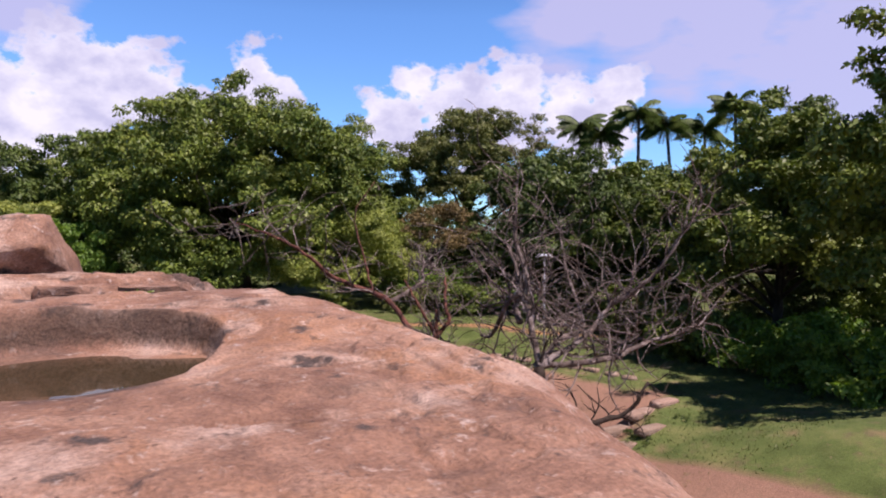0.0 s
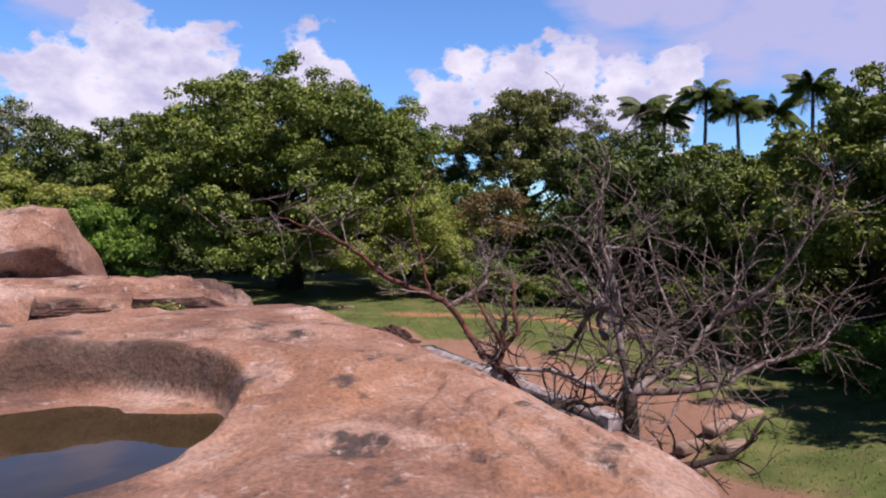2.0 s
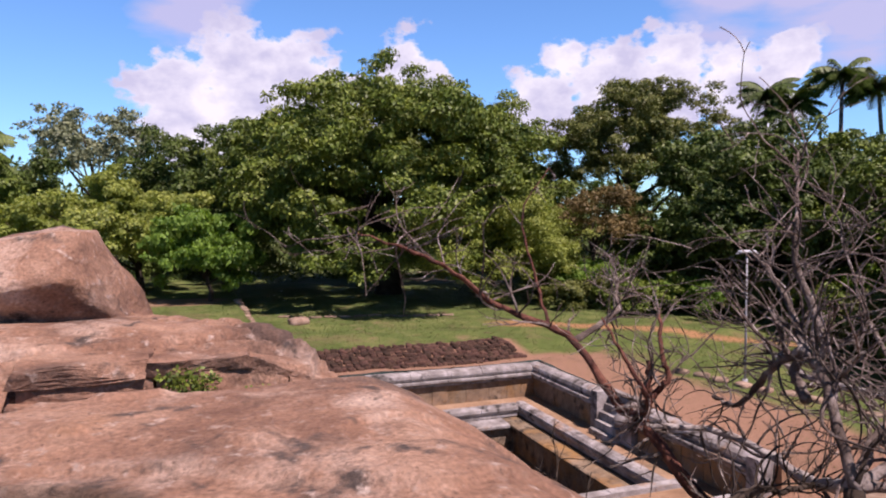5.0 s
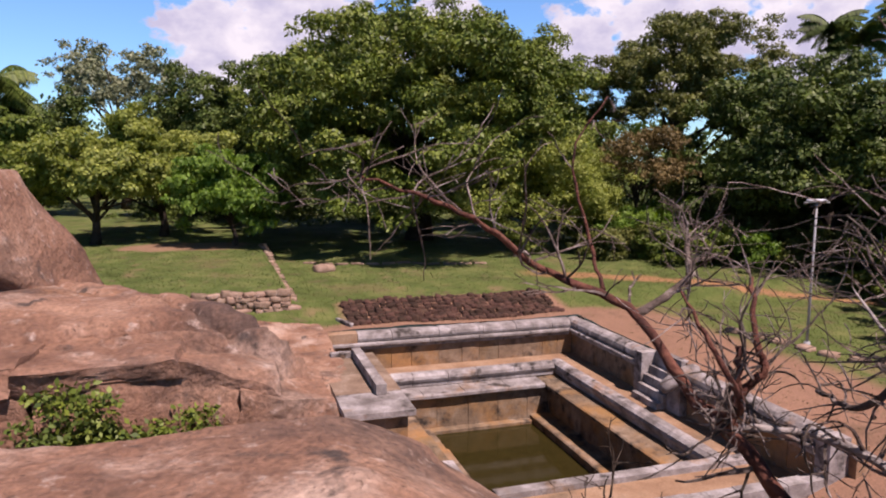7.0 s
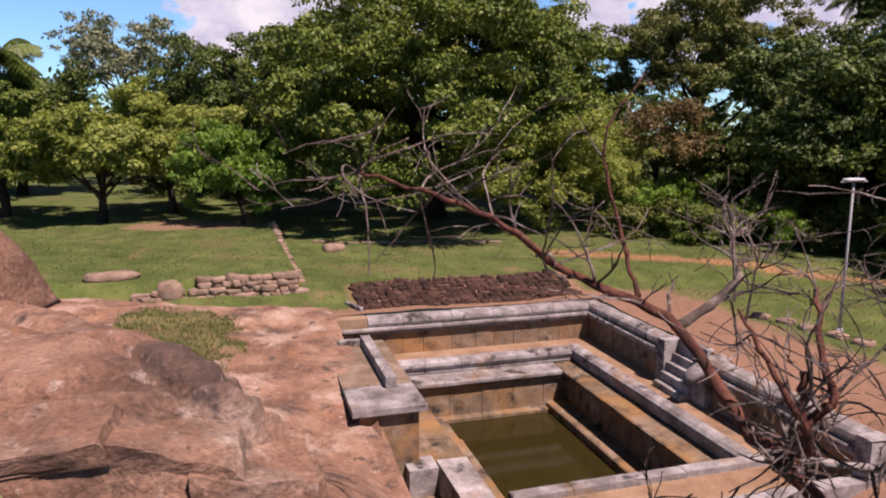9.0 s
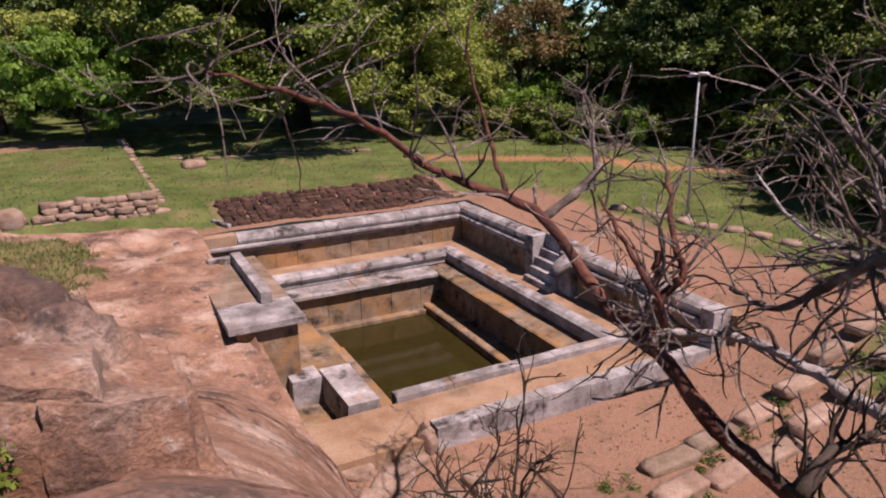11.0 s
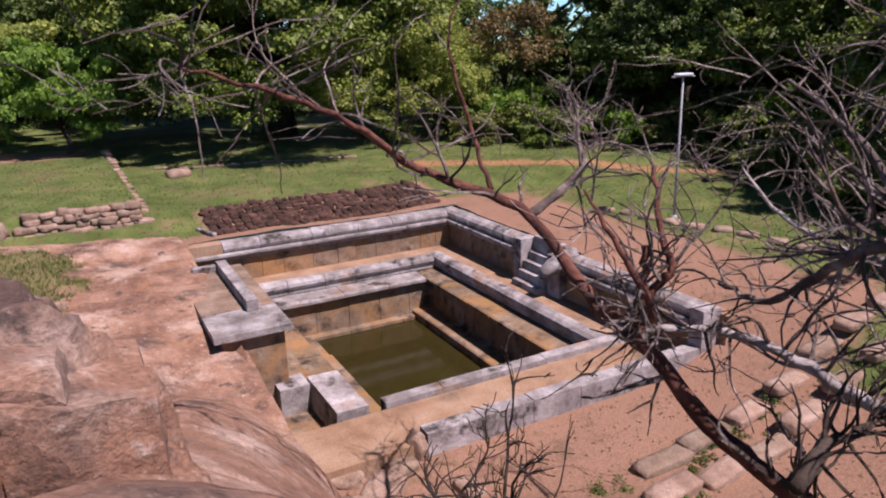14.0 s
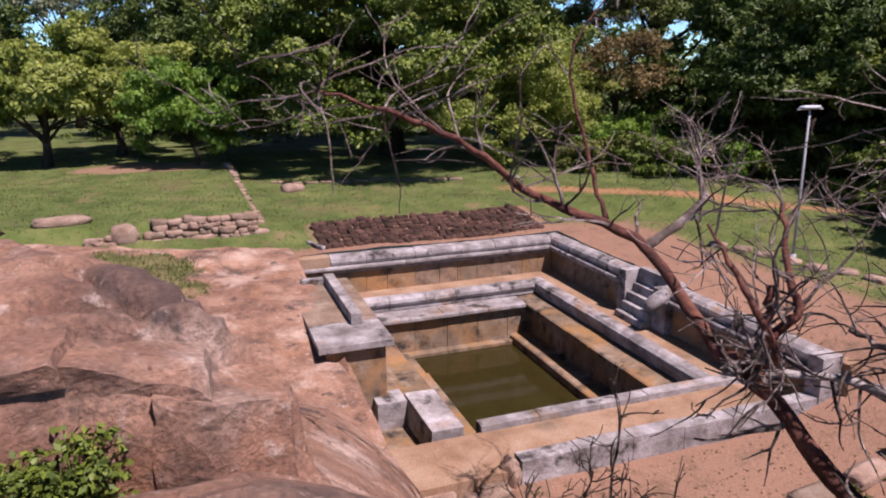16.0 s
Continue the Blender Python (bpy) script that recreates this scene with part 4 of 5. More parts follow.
def leafless_tree():
    shift = Vector((0.62, -0.49, 0.0))
    base = Vector((-7.72, -18.75, 0.0)) + shift
    base.z = float(ground_height(np.array(base.x), np.array(base.y))) - 0.25
    t = thing("leafless_tree", "crooked leafless tree with peeling red-brown bark below the rock", "tree", tuple(base))
    fork = (-7.68, -18.62, 3.1)
    limbs = [
        # nodes, radii, bark, twig count, twig length, twig depth
        ("trunk", [tuple(base - shift), (-7.70, -18.68, 2.5), fork], (0.115, 0.09), DARKBARK, 6, 0.5, 1),
        ("limb", [(-7.72, -18.70, 2.25), (-7.92, -17.81, 2.30), (-7.92, -17.01, 2.42), (-8.08, -16.31, 2.95), (-8.14, -15.81, 3.12)], (0.085, 0.062), REDBARK, 16, 0.7, 2),
        ("limb", [(-8.14, -15.81, 3.12), (-8.30, -14.81, 3.86), (-9.02, -14.11, 4.22), (-9.62, -14.26, 4.66), (-10.25, -14.61, 4.95), (-10.72, -14.76, 5.13), (-11.20, -14.91, 5.28)], (0.055, 0.010), REDBARK, 46, 1.05, 2),
        ("limb", [(-8.12, -16.0, 3.0), (-7.90, -16.1, 3.3), (-7.74, -16.2, 3.55), (-7.72, -16.06, 3.78), (-7.5, -15.7, 4.3)], (0.055, 0.02), REDBARK, 26, 1.05, 2),
        ("limb", [(-8.37, -14.41, 3.98), (-8.33, -14.01, 4.49), (-8.47, -13.81, 5.49), (-7.99, -13.71, 6.19)], (0.028, 0.007), REDBARK, 8, 0.5, 2),
        ("limb", [fork, (-6.88, -17.51, 2.65), (-6.86, -16.81, 2.73), (-7.13, -16.21, 2.86), (-7.93, -15.76, 2.86)], (0.070, 0.030), PALEBARK, 24, 0.9, 2),
        ("limb", [(-8.10, -16.25, 3.0), (-7.98, -16.15, 3.35), (-7.95, -16.1, 3.75)], (0.045, 0.03), REDBARK, 8, 0.6, 2),
        ("limb", [fork, (-7.55, -18.2, 3.9), (-7.48, -17.9, 4.18), (-7.0, -17.1, 4.7), (-6.5, -16.2, 5.0)], (0.055, 0.016), BARK, 40, 1.15, 2),
        ("limb", [(-7.48, -17.9, 4.18), (-7.41, -17.42, 3.87), (-7.17, -16.71, 3.31), (-6.9, -16.0, 3.2)], (0.05, 0.02), BARK, 26, 1.05, 2),
        ("limb", [(-7.54, -17.99, 3.7), (-7.45, -17.75, 3.95), (-7.35, -17.92, 4.4), (-7.45, -17.74, 5.04), (-7.45, -17.73, 5.5), (-7.3, -17.6, 6.1)], (0.06, 0.012), BARK, 34, 1.05, 2),
        ("limb", [fork, (-7.0, -18.3, 3.4), (-6.1, -17.9, 3.56), (-5.8, -17.2, 4.3), (-5.5, -16.6, 5.2)], (0.055, 0.012), BARK, 44, 1.15, 2),
        ("limb", [fork, (-6.9, -18.75, 3.5), (-6.2, -18.62, 3.95), (-5.3, -18.2, 4.2), (-4.4, -17.5, 4.5)], (0.055, 0.012), BARK, 44, 1.15, 2),
        ("limb", [fork, (-6.8, -19.1, 3.2), (-5.71, -19.07, 3.4), (-4.8, -19.2, 3.6), (-4.0, -19.0, 3.9)], (0.05, 0.012), BARK, 40, 1.15, 2),
        ("limb", [(-6.2, -18.62, 3.95), (-5.8, -19.1, 4.4), (-5.5, -19.4, 5.0), (-5.2, -19.6, 5.6)], (0.045, 0.01), BARK, 26, 1.05, 2),
        ("limb", [(-6.1, -17.9, 3.56), (-5.7, -16.6, 3.4), (-5.3, -15.4, 3.5), (-5.0, -14.6, 3.9)], (0.05, 0.012), PALEBARK, 34, 1.15, 2),
        ("limb", [(-8.25, -14.85, 3.80), (-7.4, -14.6, 4.1), (-6.9, -13.9, 4.4), (-6.3, -13.4, 4.5)], (0.05, 0.012), BARK, 36, 0.85, 2),
        ("limb", [(-8.13, -15.9, 3.08), (-8.21, -16.5, 3.30), (-8.45, -16.42, 3.8), (-8.6, -16.1, 4.3)], (0.045, 0.012), REDBARK, 26, 0.7, 2),
        ("limb", [(-8.53, -18.01, 2.83), (-7.97, -17.81, 2.82), (-7.43, -17.71, 2.70), (-6.78, -17.61, 2.71)], (0.05, 0.02), DARKBARK, 26, 0.6, 2),
        ("limb", [(-7.72, -18.70, 2.3), (-7.2, -19.2, 2.3), (-6.7, -19.5, 2.5), (-6.4, -19.6, 2.9)], (0.06, 0.02), DARKBARK, 14, 0.6, 2),
    ]
    for k, (nm, nodes, (r0, r1), bark, count, length, depth) in enumerate(limbs):
        line = [p + shift - base for p in smooth_line(nodes, 6, 0.018 if k else 0.0, 30 + k)]
        n = len(line)
        rr = random.Random(70 + k)
        radii = [(r0 + (r1 - r0) * i / (n - 1)) * rr.uniform(0.88, 1.14) for i in range(n)]
        limb = part(nm, mesh_of(nm, *tube([tuple(p) for p in line], radii, 9), bark, True), t)
        part("twig_spray", mesh_of("twig_spray", *joined(twigs_on(line, r0, r1, int(count * (0.6 if bark is REDBARK else 0.85)), length, 100 + k, depth)), BARK if bark != DARKBARK else DARKBARK), limb, kind="stuff")


leafless_tree()


# added dark twigs that stand in for the leafless tree's branch shadows
def shadow_shrub(x, y, seed, scale=1.0):
    z = max(float(ground_height(np.array(x), np.array(y))), float(rock_height(np.array([x]), np.array([y]))[0])) - 0.05
    t = thing("shadow_shrub", "thin dark leafless shrub standing in for branch shadows below the rock", "shrub", (x, y, z), "shrubs below the rock")
    rng = random.Random(seed)
    for k in range(5):
        a = rng.uniform(0, 6.28)
        L = rng.uniform(0.9, 1.6) * scale
        nodes = [(0, 0, 0), (0.2 * L * math.cos(a), 0.2 * L * math.sin(a), 0.4 * L), (0.5 * L * math.cos(a), 0.5 * L * math.sin(a), 0.8 * L)]
        line = smooth_line(nodes, 6, 0.02, seed * 10 + k)
        n = len(line)
        stem = part("stem", mesh_of("stem", *tube([tuple(p) for p in line], [0.022 * (1 - 0.6 * i / n) for i in range(n)], 6), DARKBARK, True), t)
        part("twig_spray", mesh_of("twig_spray", *joined(twigs_on(line, 0.02, 0.008, 9, 0.55 * scale, seed * 20 + k, 2)), DARKBARK), stem, kind="stuff")


shadow_shrub(-8.7, -16.5, 1, 1.1)
shadow_shrub(-9.3, -15.8, 2, 1.0)


# ---- lamp post ----
def lamp_post():
    x, y = 4.50, -5.75
    z = float(ground_height(np.array(x), np.array(y))) - 0.05
    t = thing("lamp_post", "slim pale grey steel lamp post on the lawn", "street lamp", (x, y, z))
    h = 4.28 - z
    part("pole", mesh_of("pole", *tube([(0, 0, 0), (0, 0, h * 0.5), (0, 0, h)], [0.045, 0.038, 0.03], 10), PAINT, True), t)
    part("base_collar", mesh_of("base_collar", *tube([(0, 0, 0), (0, 0, 0.25)], [0.10, 0.09], 10), PAINT, True), t)
    part("arm", mesh_of("arm", *tube([(0.45, 0, h), (0, 0, h + 0.02), (-0.45, 0, h)], [0.025, 0.03, 0.025], 8), PAINT, True), t)
    ob = part("lamp_head", stone_mesh("lamp_head", (0.70, 0.28, 0.10), GLASS_LAMP, 3, 0.0), t, "flat pale lamp head")
    ob.location = (0, 0, h + 0.01)


lamp_post()


# ---- loose stones ----
def stone(name, label, x, y, z, size, mat, seed, turn=0.0, category="stone", group="", rough=0.12, cuts=2, tilt=0.0, power=4):
    ob = thing(name, label, category, (x, y, z), group, me=stone_mesh(name, size, mat, seed, rough, cuts, power))
    ob.rotation_euler = (tilt, 0, turn)
    return ob


def gz(x, y):
    return float(ground_height(np.array(x), np.array(y)))


def rz(x, y):
    return float(rock_height(np.array([x]), np.array([y]))[0])


def angular_boulder(label, loc, corners, seed):
    """A split block: the hull of a few corners, worn and roughened."""
    bm = bmesh.new()
    for c in corners:
        bm.verts.new(c)
    bmesh.ops.convex_hull(bm, input=bm.verts[:])
    bmesh.ops.triangulate(bm, faces=bm.faces[:])
    bmesh.ops.subdivide_edges(bm, edges=bm.edges[:], cuts=5, use_grid_fill=True, smooth=0.0)
    for v in bm.verts:
        v.co += noise.noise_vector(v.co * 1.6 + Vector((seed, 0, 0))) * 0.07 + noise.noise_vector(v.co * 6 + Vector((seed, 0, 0))) * 0.02
    me = bpy.data.meshes.new("boulder")
    bm.to_mesh(me)
    bm.free()
    me.polygons.foreach_set("use_smooth", np.ones(len(me.polygons), dtype=bool))
    me.materials.append(ROCK)
    return thing("boulder", label, "boulder", loc, me=me)


angular_boulder("split granite boulder with a slanting top, undercut below", (-13.9, -16.0, 4.40), [(-1.3, 0.25, -0.1), (0.86, -0.05, -0.1), (1.15, 0.9, -0.1), (-1.2, 1.2, -0.1), (-1.5, -0.40, 0.40), (-0.4, -0.55, 0.44), (0.45, -0.50, 0.50), (0.74, -0.30, 0.20), (-1.3, 0.0, 0.62), (-0.6, -0.15, 0.80), (-0.1, -0.2, 0.88), (0.48, -0.20, 0.92), (0.60, 0.6, 0.90), (0.2, 0.9, 0.95), (-1.1, 0.8, 0.70), (1.0, 0.8, 0.25)], 3)


def scarp_y(x):
    return -17.88 + 0.16 * (x + 12.1)


def scarp_block(label, x0, x1, front, depth, z0, z1, seed, tip=0.0):
    """A bed of the broken scarp: a rough slab whose face lies front metres before the scarp line."""
    rng = random.Random(seed)
    bm = bmesh.new()
    c = ((x0 + x1) / 2, scarp_y((x0 + x1) / 2), z0)
    for x in (x0, x1):
        for y in (-front, depth):
            for z in (z0, z1):
                px = x + rng.uniform(-0.05, 0.05)
                pz = z + (rng.uniform(-0.02, 0.02) - tip * (x - x0) / (x1 - x0) if z == z1 else 0)
                bm.verts.new((px - c[0], scarp_y(px) + y + rng.uniform(-0.04, 0.04) - c[1], pz - c[2]))
    xm = x0 + (x1 - x0) * rng.uniform(0.35, 0.65)
    bm.verts.new((xm - c[0], scarp_y(xm) - front - 0.03 - c[1], (z0 + z1) / 2 + 0.02 - c[2]))
    bmesh.ops.convex_hull(bm, input=bm.verts[:])
    bmesh.ops.triangulate(bm, faces=bm.faces[:])
    bmesh.ops.subdivide_edges(bm, edges=bm.edges[:], cuts=6, use_grid_fill=True, smooth=0.0)
    for v in bm.verts:
        v.co += noise.noise_vector(v.co * 4 + Vector((seed, 0, 0))) * 0.030 + noise.noise_vector(v.co * 11 + Vector((seed, 0, 0))) * 0.014
    me = bpy.data.meshes.new("boulder")
    bm.to_mesh(me)
    bm.free()
    me.materials.append(ROCK)
    return thing("boulder", label, "boulder", c, "beds of the broken scarp", me=me)


SHEET_LABEL, BLOCK_LABEL = "flat granite sheet jutting over a broken scarp", "angular granite block split from the scarp"
scarp_block(SHEET_LABEL, -13.60, -12.70, 0.13, 0.80, 4.31, 4.44, 11)
scarp_block(SHEET_LABEL, -12.76, -12.00, 0.14, 0.75, 4.30, 4.43, 12)
scarp_block(SHEET_LABEL, -12.04, -11.50, 0.10, 0.50, 4.14, 4.38, 13, 0.12)
scarp_block(BLOCK_LABEL, -13.60, -12.96, 0.16, 0.55, 3.70, 4.20, 14)
scarp_block(BLOCK_LABEL, -13.55, -12.66, 0.08, 0.55, 3.95, 4.33, 19)
scarp_block(BLOCK_LABEL, -12.70, -12.34, 0.11, 0.55, 3.70, 4.33, 15)
scarp_block(BLOCK_LABEL, -12.38, -12.00, 0.13, 0.55, 3.70, 4.32, 16)
scarp_block(BLOCK_LABEL, -12.03, -11.56, 0.13, 0.55, 3.65, 4.28, 17, 0.05)
scarp_block(BLOCK_LABEL, -11.72, -11.20, 0.16, 0.60, 3.45, 4.22, 18, 0.20)
stone("boulder", "rounded granite boulder on the outcrop", -15.9, -17.9, rz(-15.9, -17.9) - 0.35, (1.7, 1.5, 1.1), ROCK, 9, 0.9, "boulder", rough=0.12, cuts=6)
stone("lawn_stone", "pale flat boulder lying on the lawn", -7.66, 9.2, gz(-7.66, 9.2) - 0.12, (1.0, 0.75, 0.42), RUBBLE, 21, 0.3)
stone("slab_stone", "long flat stone slab by the rubble wall", -15.6, 3.5, gz(-15.6, 3.5) - 0.05, (1.7, 0.7, 0.32), RUBBLE, 22, 0.2)
stone("round_stone", "rounded brown boulder in the rubble wall", -13.75, 2.6, 0.15, (0.8, 0.7, 0.75), RUBBLE, 23)
for row, (rx, ry, cnt) in enumerate(((3.0, -13.05, 7), (1.3, -14.0, 6))):
    for k in range(cnt):
        sx, sy = rx - 1.12 * k, ry - 0.09 * k + 0.04 * (k % 3)
        stone("kerb_stone", "worn pale kerb slab half sunk in the turf", sx, sy, gz(sx, sy) - 0.05, (1.00 + 0.07 * ((k * 7 + row) % 4), 0.40, 0.20 + 0.02 * (k % 3)), RUBBLE, 40 + k + 9 * row, 0.1 + 0.06 * ((k * 5) % 3 - 1), group="kerb stones below the rock", rough=0.05, cuts=3, power=12)
for k, (sx, sy, sl) in enumerate(((-7.4, -11.5, 0.7), (-7.9, -11.9, 1.2), (-6.7, -12.5, 0.7), (-8.4, -11.2, 1.1), (-7.5, -12.7, 1.0), (-8.6, -12.3, 1.2))):
    stone("fallen_stone", "broken stone lying by the pond's corner", sx, sy, gz(sx, sy) - 0.15, (sl * 0.8, sl * 0.5, 0.3), RUBBLE, 60 + k, k * 0.8, group="stones by the pond's corner", rough=0.09, cuts=3, power=9)
upright = stone("upright_stone", "broken upright stone at the end of the outer wall", -7.02, -11.3, -1.5, (0.2, 0.36, 0.72), RUBBLE, 77, 0.5, rough=0.2)
for k in range(22):
    sy = 3.4 + 0.58 * k
    sx = -9.55 - 0.02 * k
    stone("border_stone", "small pale border stone in the turf", sx, sy, gz(sx, sy) - 0.05, (0.3, 0.42, 0.17), RUBBLE, 80 + k % 5, k * 0.7, group="border stones of the lawn", cuts=1)
for k in range(9):
    sx, sy = 3.7 + 0.16 * k + 0.08 * (k % 2), -3.6 - 0.78 * k
    stone("path_stone", "flat pale stone at the lawn's edge by the pond", sx, sy, gz(sx, sy) - 0.06, (0.42, 0.55, 0.2), RUBBLE, 120 + k, 0.2 + 0.3 * (k % 3), group="edge stones beside the pond", rough=0.1, power=6)
for k in range(12):
    sx, sy = -8.0 + 0.72 * k, 11.4 - 0.16 * k
    stone("edging_slab", "long pale edging slab across the lawn", sx, sy, gz(sx, sy) - 0.04, (0.7, 0.22, 0.14), RUBBLE, 90 + k % 4, -0.2, group="edging slabs of the lawn", cuts=1)


# ---- plants in the cleft ----
def cleft_plants():
    rng = np.random.default_rng(3)
    for k in range(22):
        x = -12.58 + 0.030 * k + rng.uniform(-0.03, 0.03)
        y = scarp_y(x) - 0.27 + rng.uniform(-0.10, 0.02)
        z = rz(x, y) - 0.02
        # they climb the scarp highest at the west end
        tall = max(0.14, 4.16 + 0.22 * min(1.0, max(0.0, (-12.24 - x) / 0.16)) - z - rng.uniform(0.0, 0.16))
        cl = [(rng.uniform(-0.09, 0.09), rng.uniform(-0.09, 0.07), rng.uniform(0.3, 1.0) * tall, rng.uniform(0.04, 0.08)) for _ in range(12)]
        v, f = leaf_cloud(cl, 420, 0.036, 50 + k)
        t = thing("cleft_plant", "small leafy weed rooted in a cleft of the rock", "plant", (x, y, z), "weeds in the rock cleft")
        part("leaf_tuft", mesh_of("leaf_tuft", v, f, LEAF_MID if k % 2 else LEAF_DARK), t, kind="stuff")
        part("stem", mesh_of("stem", *tube([(0, 0, -0.03), (0.02, 0.01, 0.5 * tall), (0.0, 0.03, 0.9 * tall)], [0.008, 0.005, 0.003], 5), DARKBARK), t)


cleft_plants()


# ---- grass ----
def grass():
    rng = np.random.default_rng(11)
    n = 120000
    x, y = rng.uniform(-24, 16, n), rng.uniform(-18, 24, n)
    e = earth_mask(x, y)
    ok = (rng.uniform(0, 1, n) > e * 1.3) & ~((x > -9.3) & (x < 0.3) & (y > -11.6) & (y < 0.3))
    z = ground_height(x, y)
    inside = (x > -20) & (x < -7.7) & (y < 4.5)
    rk = np.full(n, -9.0)
    rk[inside] = rock_height(x[inside], y[inside])
    ok &= rk < z
    x, y, z = x[ok], y[ok], z[ok]
    n = len(x)
    a, h = rng.uniform(0, 6.28, n), rng.uniform(0.02, 0.06, n)
    dx, dy = np.cos(a) * 0.02, np.sin(a) * 0.02
    lx, ly = rng.normal(0, 0.03, n), rng.normal(0, 0.03, n)
    v = np.stack([np.stack([x - dx, y - dy, z - 0.01], -1), np.stack([x + dx, y + dy, z - 0.01], -1), np.stack([x + lx, y + ly, z + h], -1)], 1)
    thing("grass", "short mown grass with yellowish blades", "grass", kind="stuff", me=mesh_of("grass", v.reshape(-1, 3), np.arange(n * 3).reshape(-1, 3), GRASS))


grass()


# ---- turf in the hollows of the low rock sheet ----
def turf_patch():
    xs, ys = np.arange(-14.9, -11.2, 0.12), np.arange(-6.5, 1.4, 0.12)
    gx, gy = np.meshgrid(xs, ys)
    d = np.hypot((gx + 13.4) / 1.8, (gy + 2.6) / 3.2) + 0.30 * fbm(gx, gy, 0.9, 41.0) + 0.15 * fbm(gx, gy, 3.0, 43.0)
    m = sstep(1.05, 0.80, d)
    z = rock_height(gx, gy) - 0.05 + 0.12 * m
    nx = len(xs)
    j, i = np.nonzero(m[:-1, :-1] > 0.02)
    base = j * nx + i
    me = mesh_of("turf_patch", np.stack([gx, gy, z], -1), np.stack([base, base + 1, base + nx + 1, base + nx], 1), GROUND, True, {"earth": (0.35 + 0.5 * sstep(0.0, 0.3, fbm(gx, gy, 1.1, 44.0))).ravel(), "path": np.zeros(gx.size)})
    thing("turf_patch", "thin yellowish turf in a hollow of the rock", "turf", kind="structure", me=me)
    rng = np.random.default_rng(31)
    k = rng.choice(len(j), 9000)
    x, y = gx[j[k], i[k]] + rng.uniform(0, 0.12, 9000), gy[j[k], i[k]] + rng.uniform(0, 0.12, 9000)
    zz = z[j[k], i[k]]
    a, h = rng.uniform(0, 6.28, 9000), rng.uniform(0.04, 0.14, 9000)
    dx, dy = np.cos(a) * 0.012, np.sin(a) * 0.012
    v = np.stack([np.stack([x - dx, y - dy, zz - 0.02], -1), np.stack([x + dx, y + dy, zz - 0.02], -1), np.stack([x + rng.normal(0, 0.05, 9000), y + rng.normal(0, 0.05, 9000), zz + h], -1)], 1)
    thing("grass_tufts", "longer grass tufts in a hollow of the rock", "grass", kind="stuff", me=mesh_of("grass_tufts", v.reshape(-1, 3), np.arange(27000).reshape(-1, 3), GRASS))


turf_patch()


def kerb_weeds():
    rng = np.random.default_rng(77)
    for k in range(14):
        x = -5.6 + 0.62 * k + rng.uniform(-0.2, 0.2)
        y = -14.3 + 0.05 * k + rng.uniform(-0.9, 0.5)
        z = gz(x, y) - 0.02
        cl = [(rng.uniform(-0.3, 0.3), rng.uniform(-0.3, 0.3), rng.uniform(0.01, 0.08), rng.uniform(0.05, 0.10)) for _ in range(9)]
        t = thing("kerb_weed", "low green weeds growing between the kerb slabs", "plant", (x, y, z), "weeds along the kerb")
        part("leaf_tuft", mesh_of("leaf_tuft", *leaf_cloud(cl, 500, 0.04, 600 + k), LEAF_DARK if k % 3 else LEAF_OLIVE), t, kind="stuff")
        part("stem", mesh_of("stem", *tube([(0, 0, -0.03), (0.02, 0.01, 0.06), (0.0, 0.03, 0.12)], [0.01, 0.007, 0.004], 5), DARKBARK), t)


kerb_weeds()


# ---- fallen leaves and pebbles on the bare earth ----
def litter():
    rng = np.random.default_rng(21)
    n = 9000
    x, y = rng.uniform(-9, 5, n), rng.uniform(-17, 1.5, n)
    ok = (earth_mask(x, y) > 0.5) & ~((x > -9.3) & (x < 0.2) & (y > -11.6) & (y < 0.2))
    x, y = x[ok], y[ok]
    z, n = ground_height(x, y), int(ok.sum())
    a, w = rng.uniform(0, 6.28, n), rng.uniform(0.008, 0.03, n)
    c, s = np.cos(a) * w, np.sin(a) * w
    h = rng.uniform(0.006, 0.03, n)
    v = np.stack([np.stack([x - c, y - s, z + 0.002], -1), np.stack([x + s, y - c, z + h], -1), np.stack([x + c, y + s, z + 0.004], -1), np.stack([x - s, y + c, z + h * 0.6], -1)], 1)
    thing("leaf_litter", "dry brown fallen leaves and grit on bare earth", "leaf litter", kind="stuff", me=mesh_of("leaf_litter", v.reshape(-1, 3), np.arange(n * 4).reshape(-1, 4), LEAF_DRY))


litter()


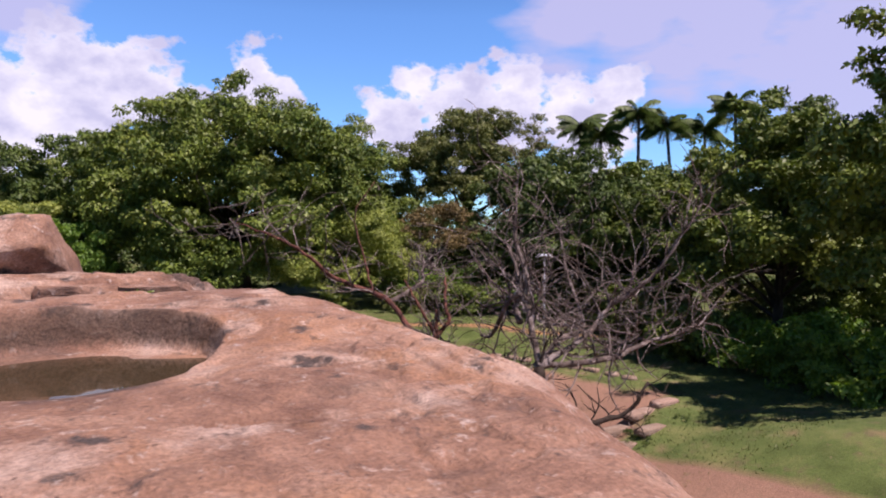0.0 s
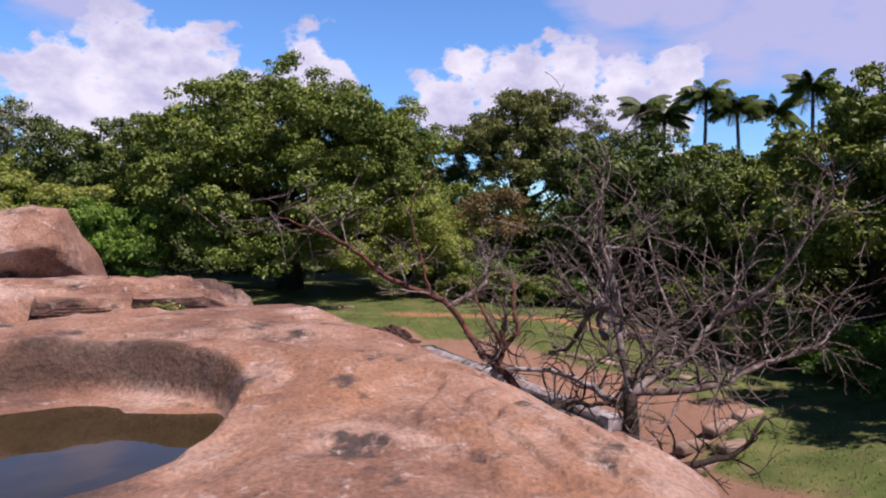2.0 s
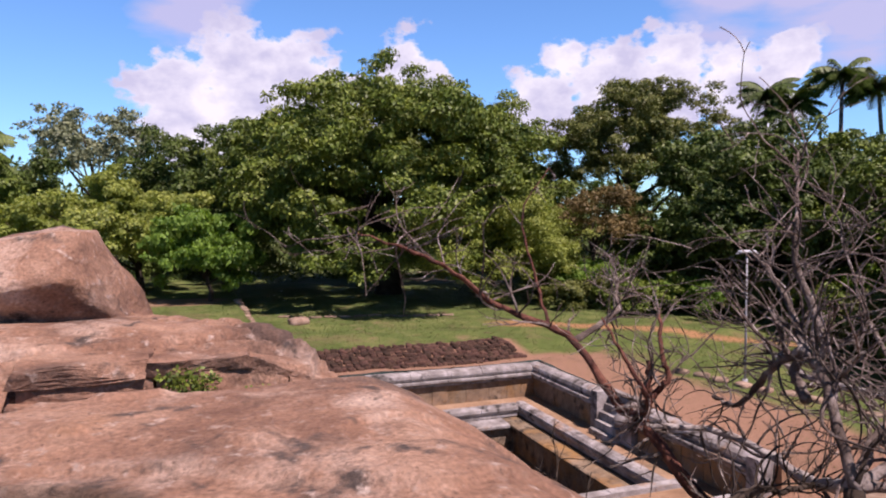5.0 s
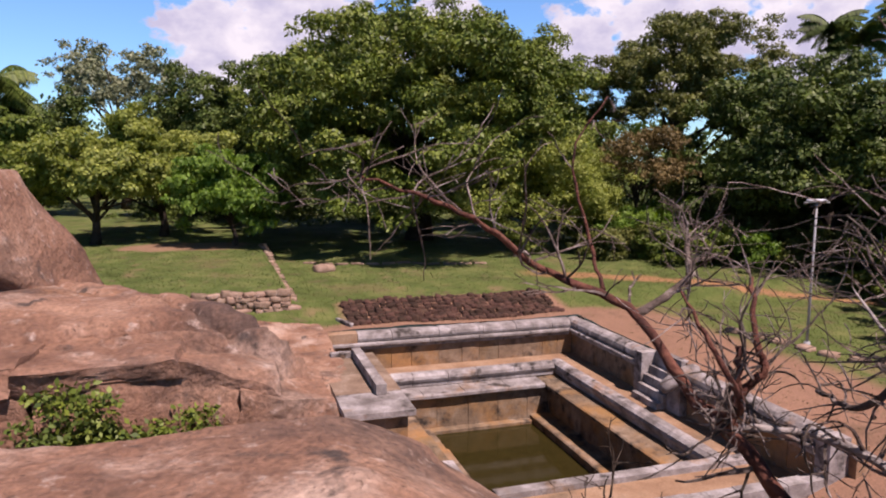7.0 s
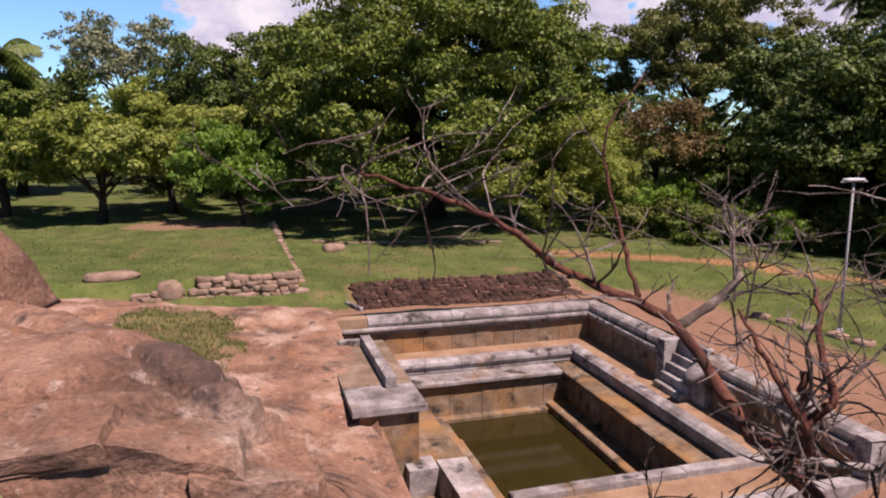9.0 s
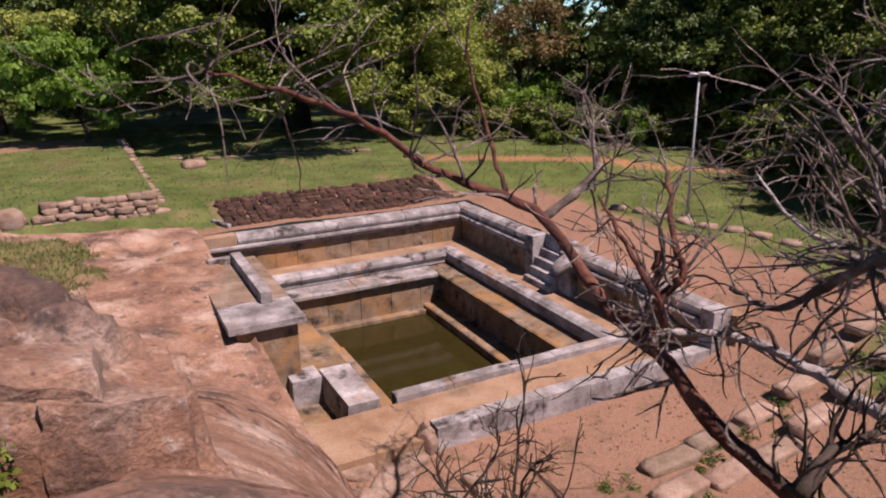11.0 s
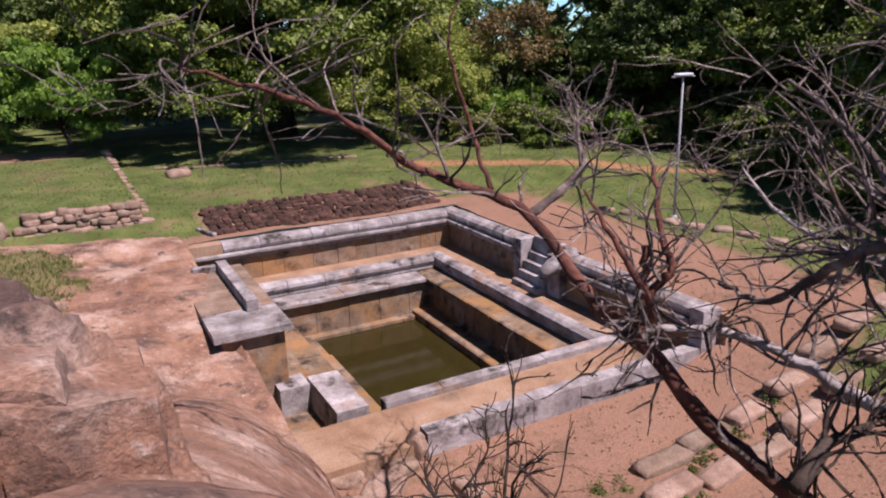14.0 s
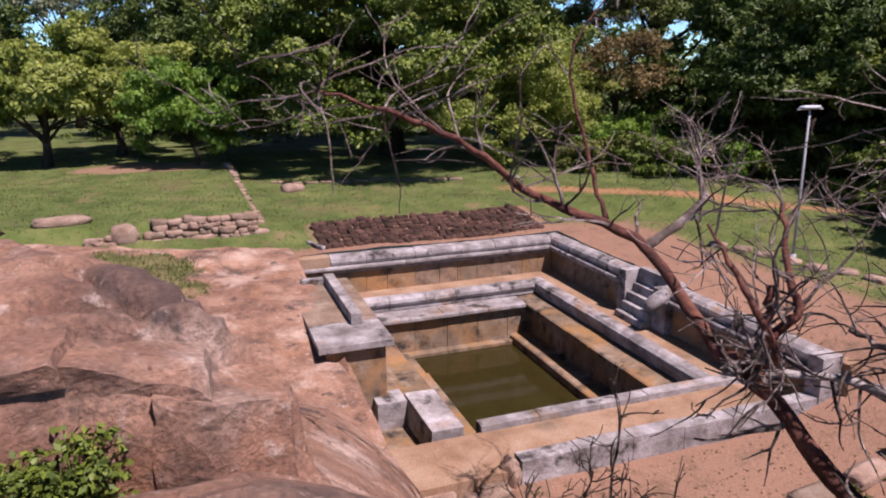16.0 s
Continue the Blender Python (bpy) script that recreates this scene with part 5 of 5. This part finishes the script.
# ---- pieces: rubble wall, laterite bed ----
def rubble_wall():
    wall = thing("rubble_wall", "low dry-laid wall of rough brown stones", "wall", (-0.38, 0, 0), kind="structure")
    shapes = [stone_mesh("stone", (0.47, 0.34, 0.22), RUBBLE, 200 + k, 0.16, 2, 10) for k in range(9)]
    core = [(x, y, z) for z in (-0.2, 0.86) for x, y in ((-12.5, 2.62), (-9.3, 2.62), (-9.3, 3.0), (-12.5, 3.0))]
    part("wall_core", mesh_of("wall_core", core, [(3, 2, 1, 0), (4, 5, 6, 7), (0, 1, 5, 4), (1, 2, 6, 5), (2, 3, 7, 6), (3, 0, 4, 7)], EARTH), wall)
    rng = random.Random(4)
    for row in range(4):
        x = -14.4 + 0.15 * (row % 2)
        while x < -9.25:
            s = rng.uniform(0.55, 1.25)
            if not (row > 2 and -12.9 < x < -12.5) and not (x < -12.6 and row > 1):
                ob = part("stone", rng.choice(shapes), wall)
                ob.location = (x, 2.52 + rng.uniform(-0.05, 0.05) + 0.045 * row, 0.18 + 0.19 * row + rng.uniform(-0.03, 0.03))
                ob.rotation_euler = (rng.uniform(-0.08, 0.08), rng.uniform(-0.14, 0.14), rng.choice((0, math.pi)) + rng.uniform(-0.3, 0.3))
                ob.scale = (s, 1, rng.uniform(0.75, 1.2))
            x += 0.43 * s


def laterite_bed():
    bed = thing("laterite_bed", "sloping bed of dark rough laterite stones above the pond", "stone bed", (0, 0, 0), kind="structure")
    shapes = [stone_mesh("stone", (0.25, 0.24, 0.20), LATERITE, 300 + k, 0.16, 2, 8) for k in range(6)]
    rng = random.Random(6)
    for i in range(29):
        for j in range(9):
            x, y = -7.85 + 0.268 * i + rng.uniform(-0.03, 0.03), 0.62 + 0.262 * j + rng.uniform(-0.03, 0.03)
            ob = part("stone", rng.choice(shapes), bed)
            ob.location = (x, y, gz(x, y) - 0.10 + rng.uniform(-0.02, 0.03))
            ob.rotation_euler = (rng.uniform(-0.3, 0.3), rng.uniform(-0.3, 0.3), rng.choice((0, 1.571, 3.142)) + rng.uniform(-0.25, 0.25))
            ob.scale = (rng.uniform(0.9, 1.3), rng.uniform(0.9, 1.3), rng.uniform(0.75, 1.2))


rubble_wall()
laterite_bed()
stone("bed_edging", "short pale edging stone beside the laterite bed", -8.12, 0.85, gz(-8.12, 0.85) - 0.06, (0.14, 1.1, 0.2), STONE, 31, 0.35, rough=0.05, cuts=3, power=10)
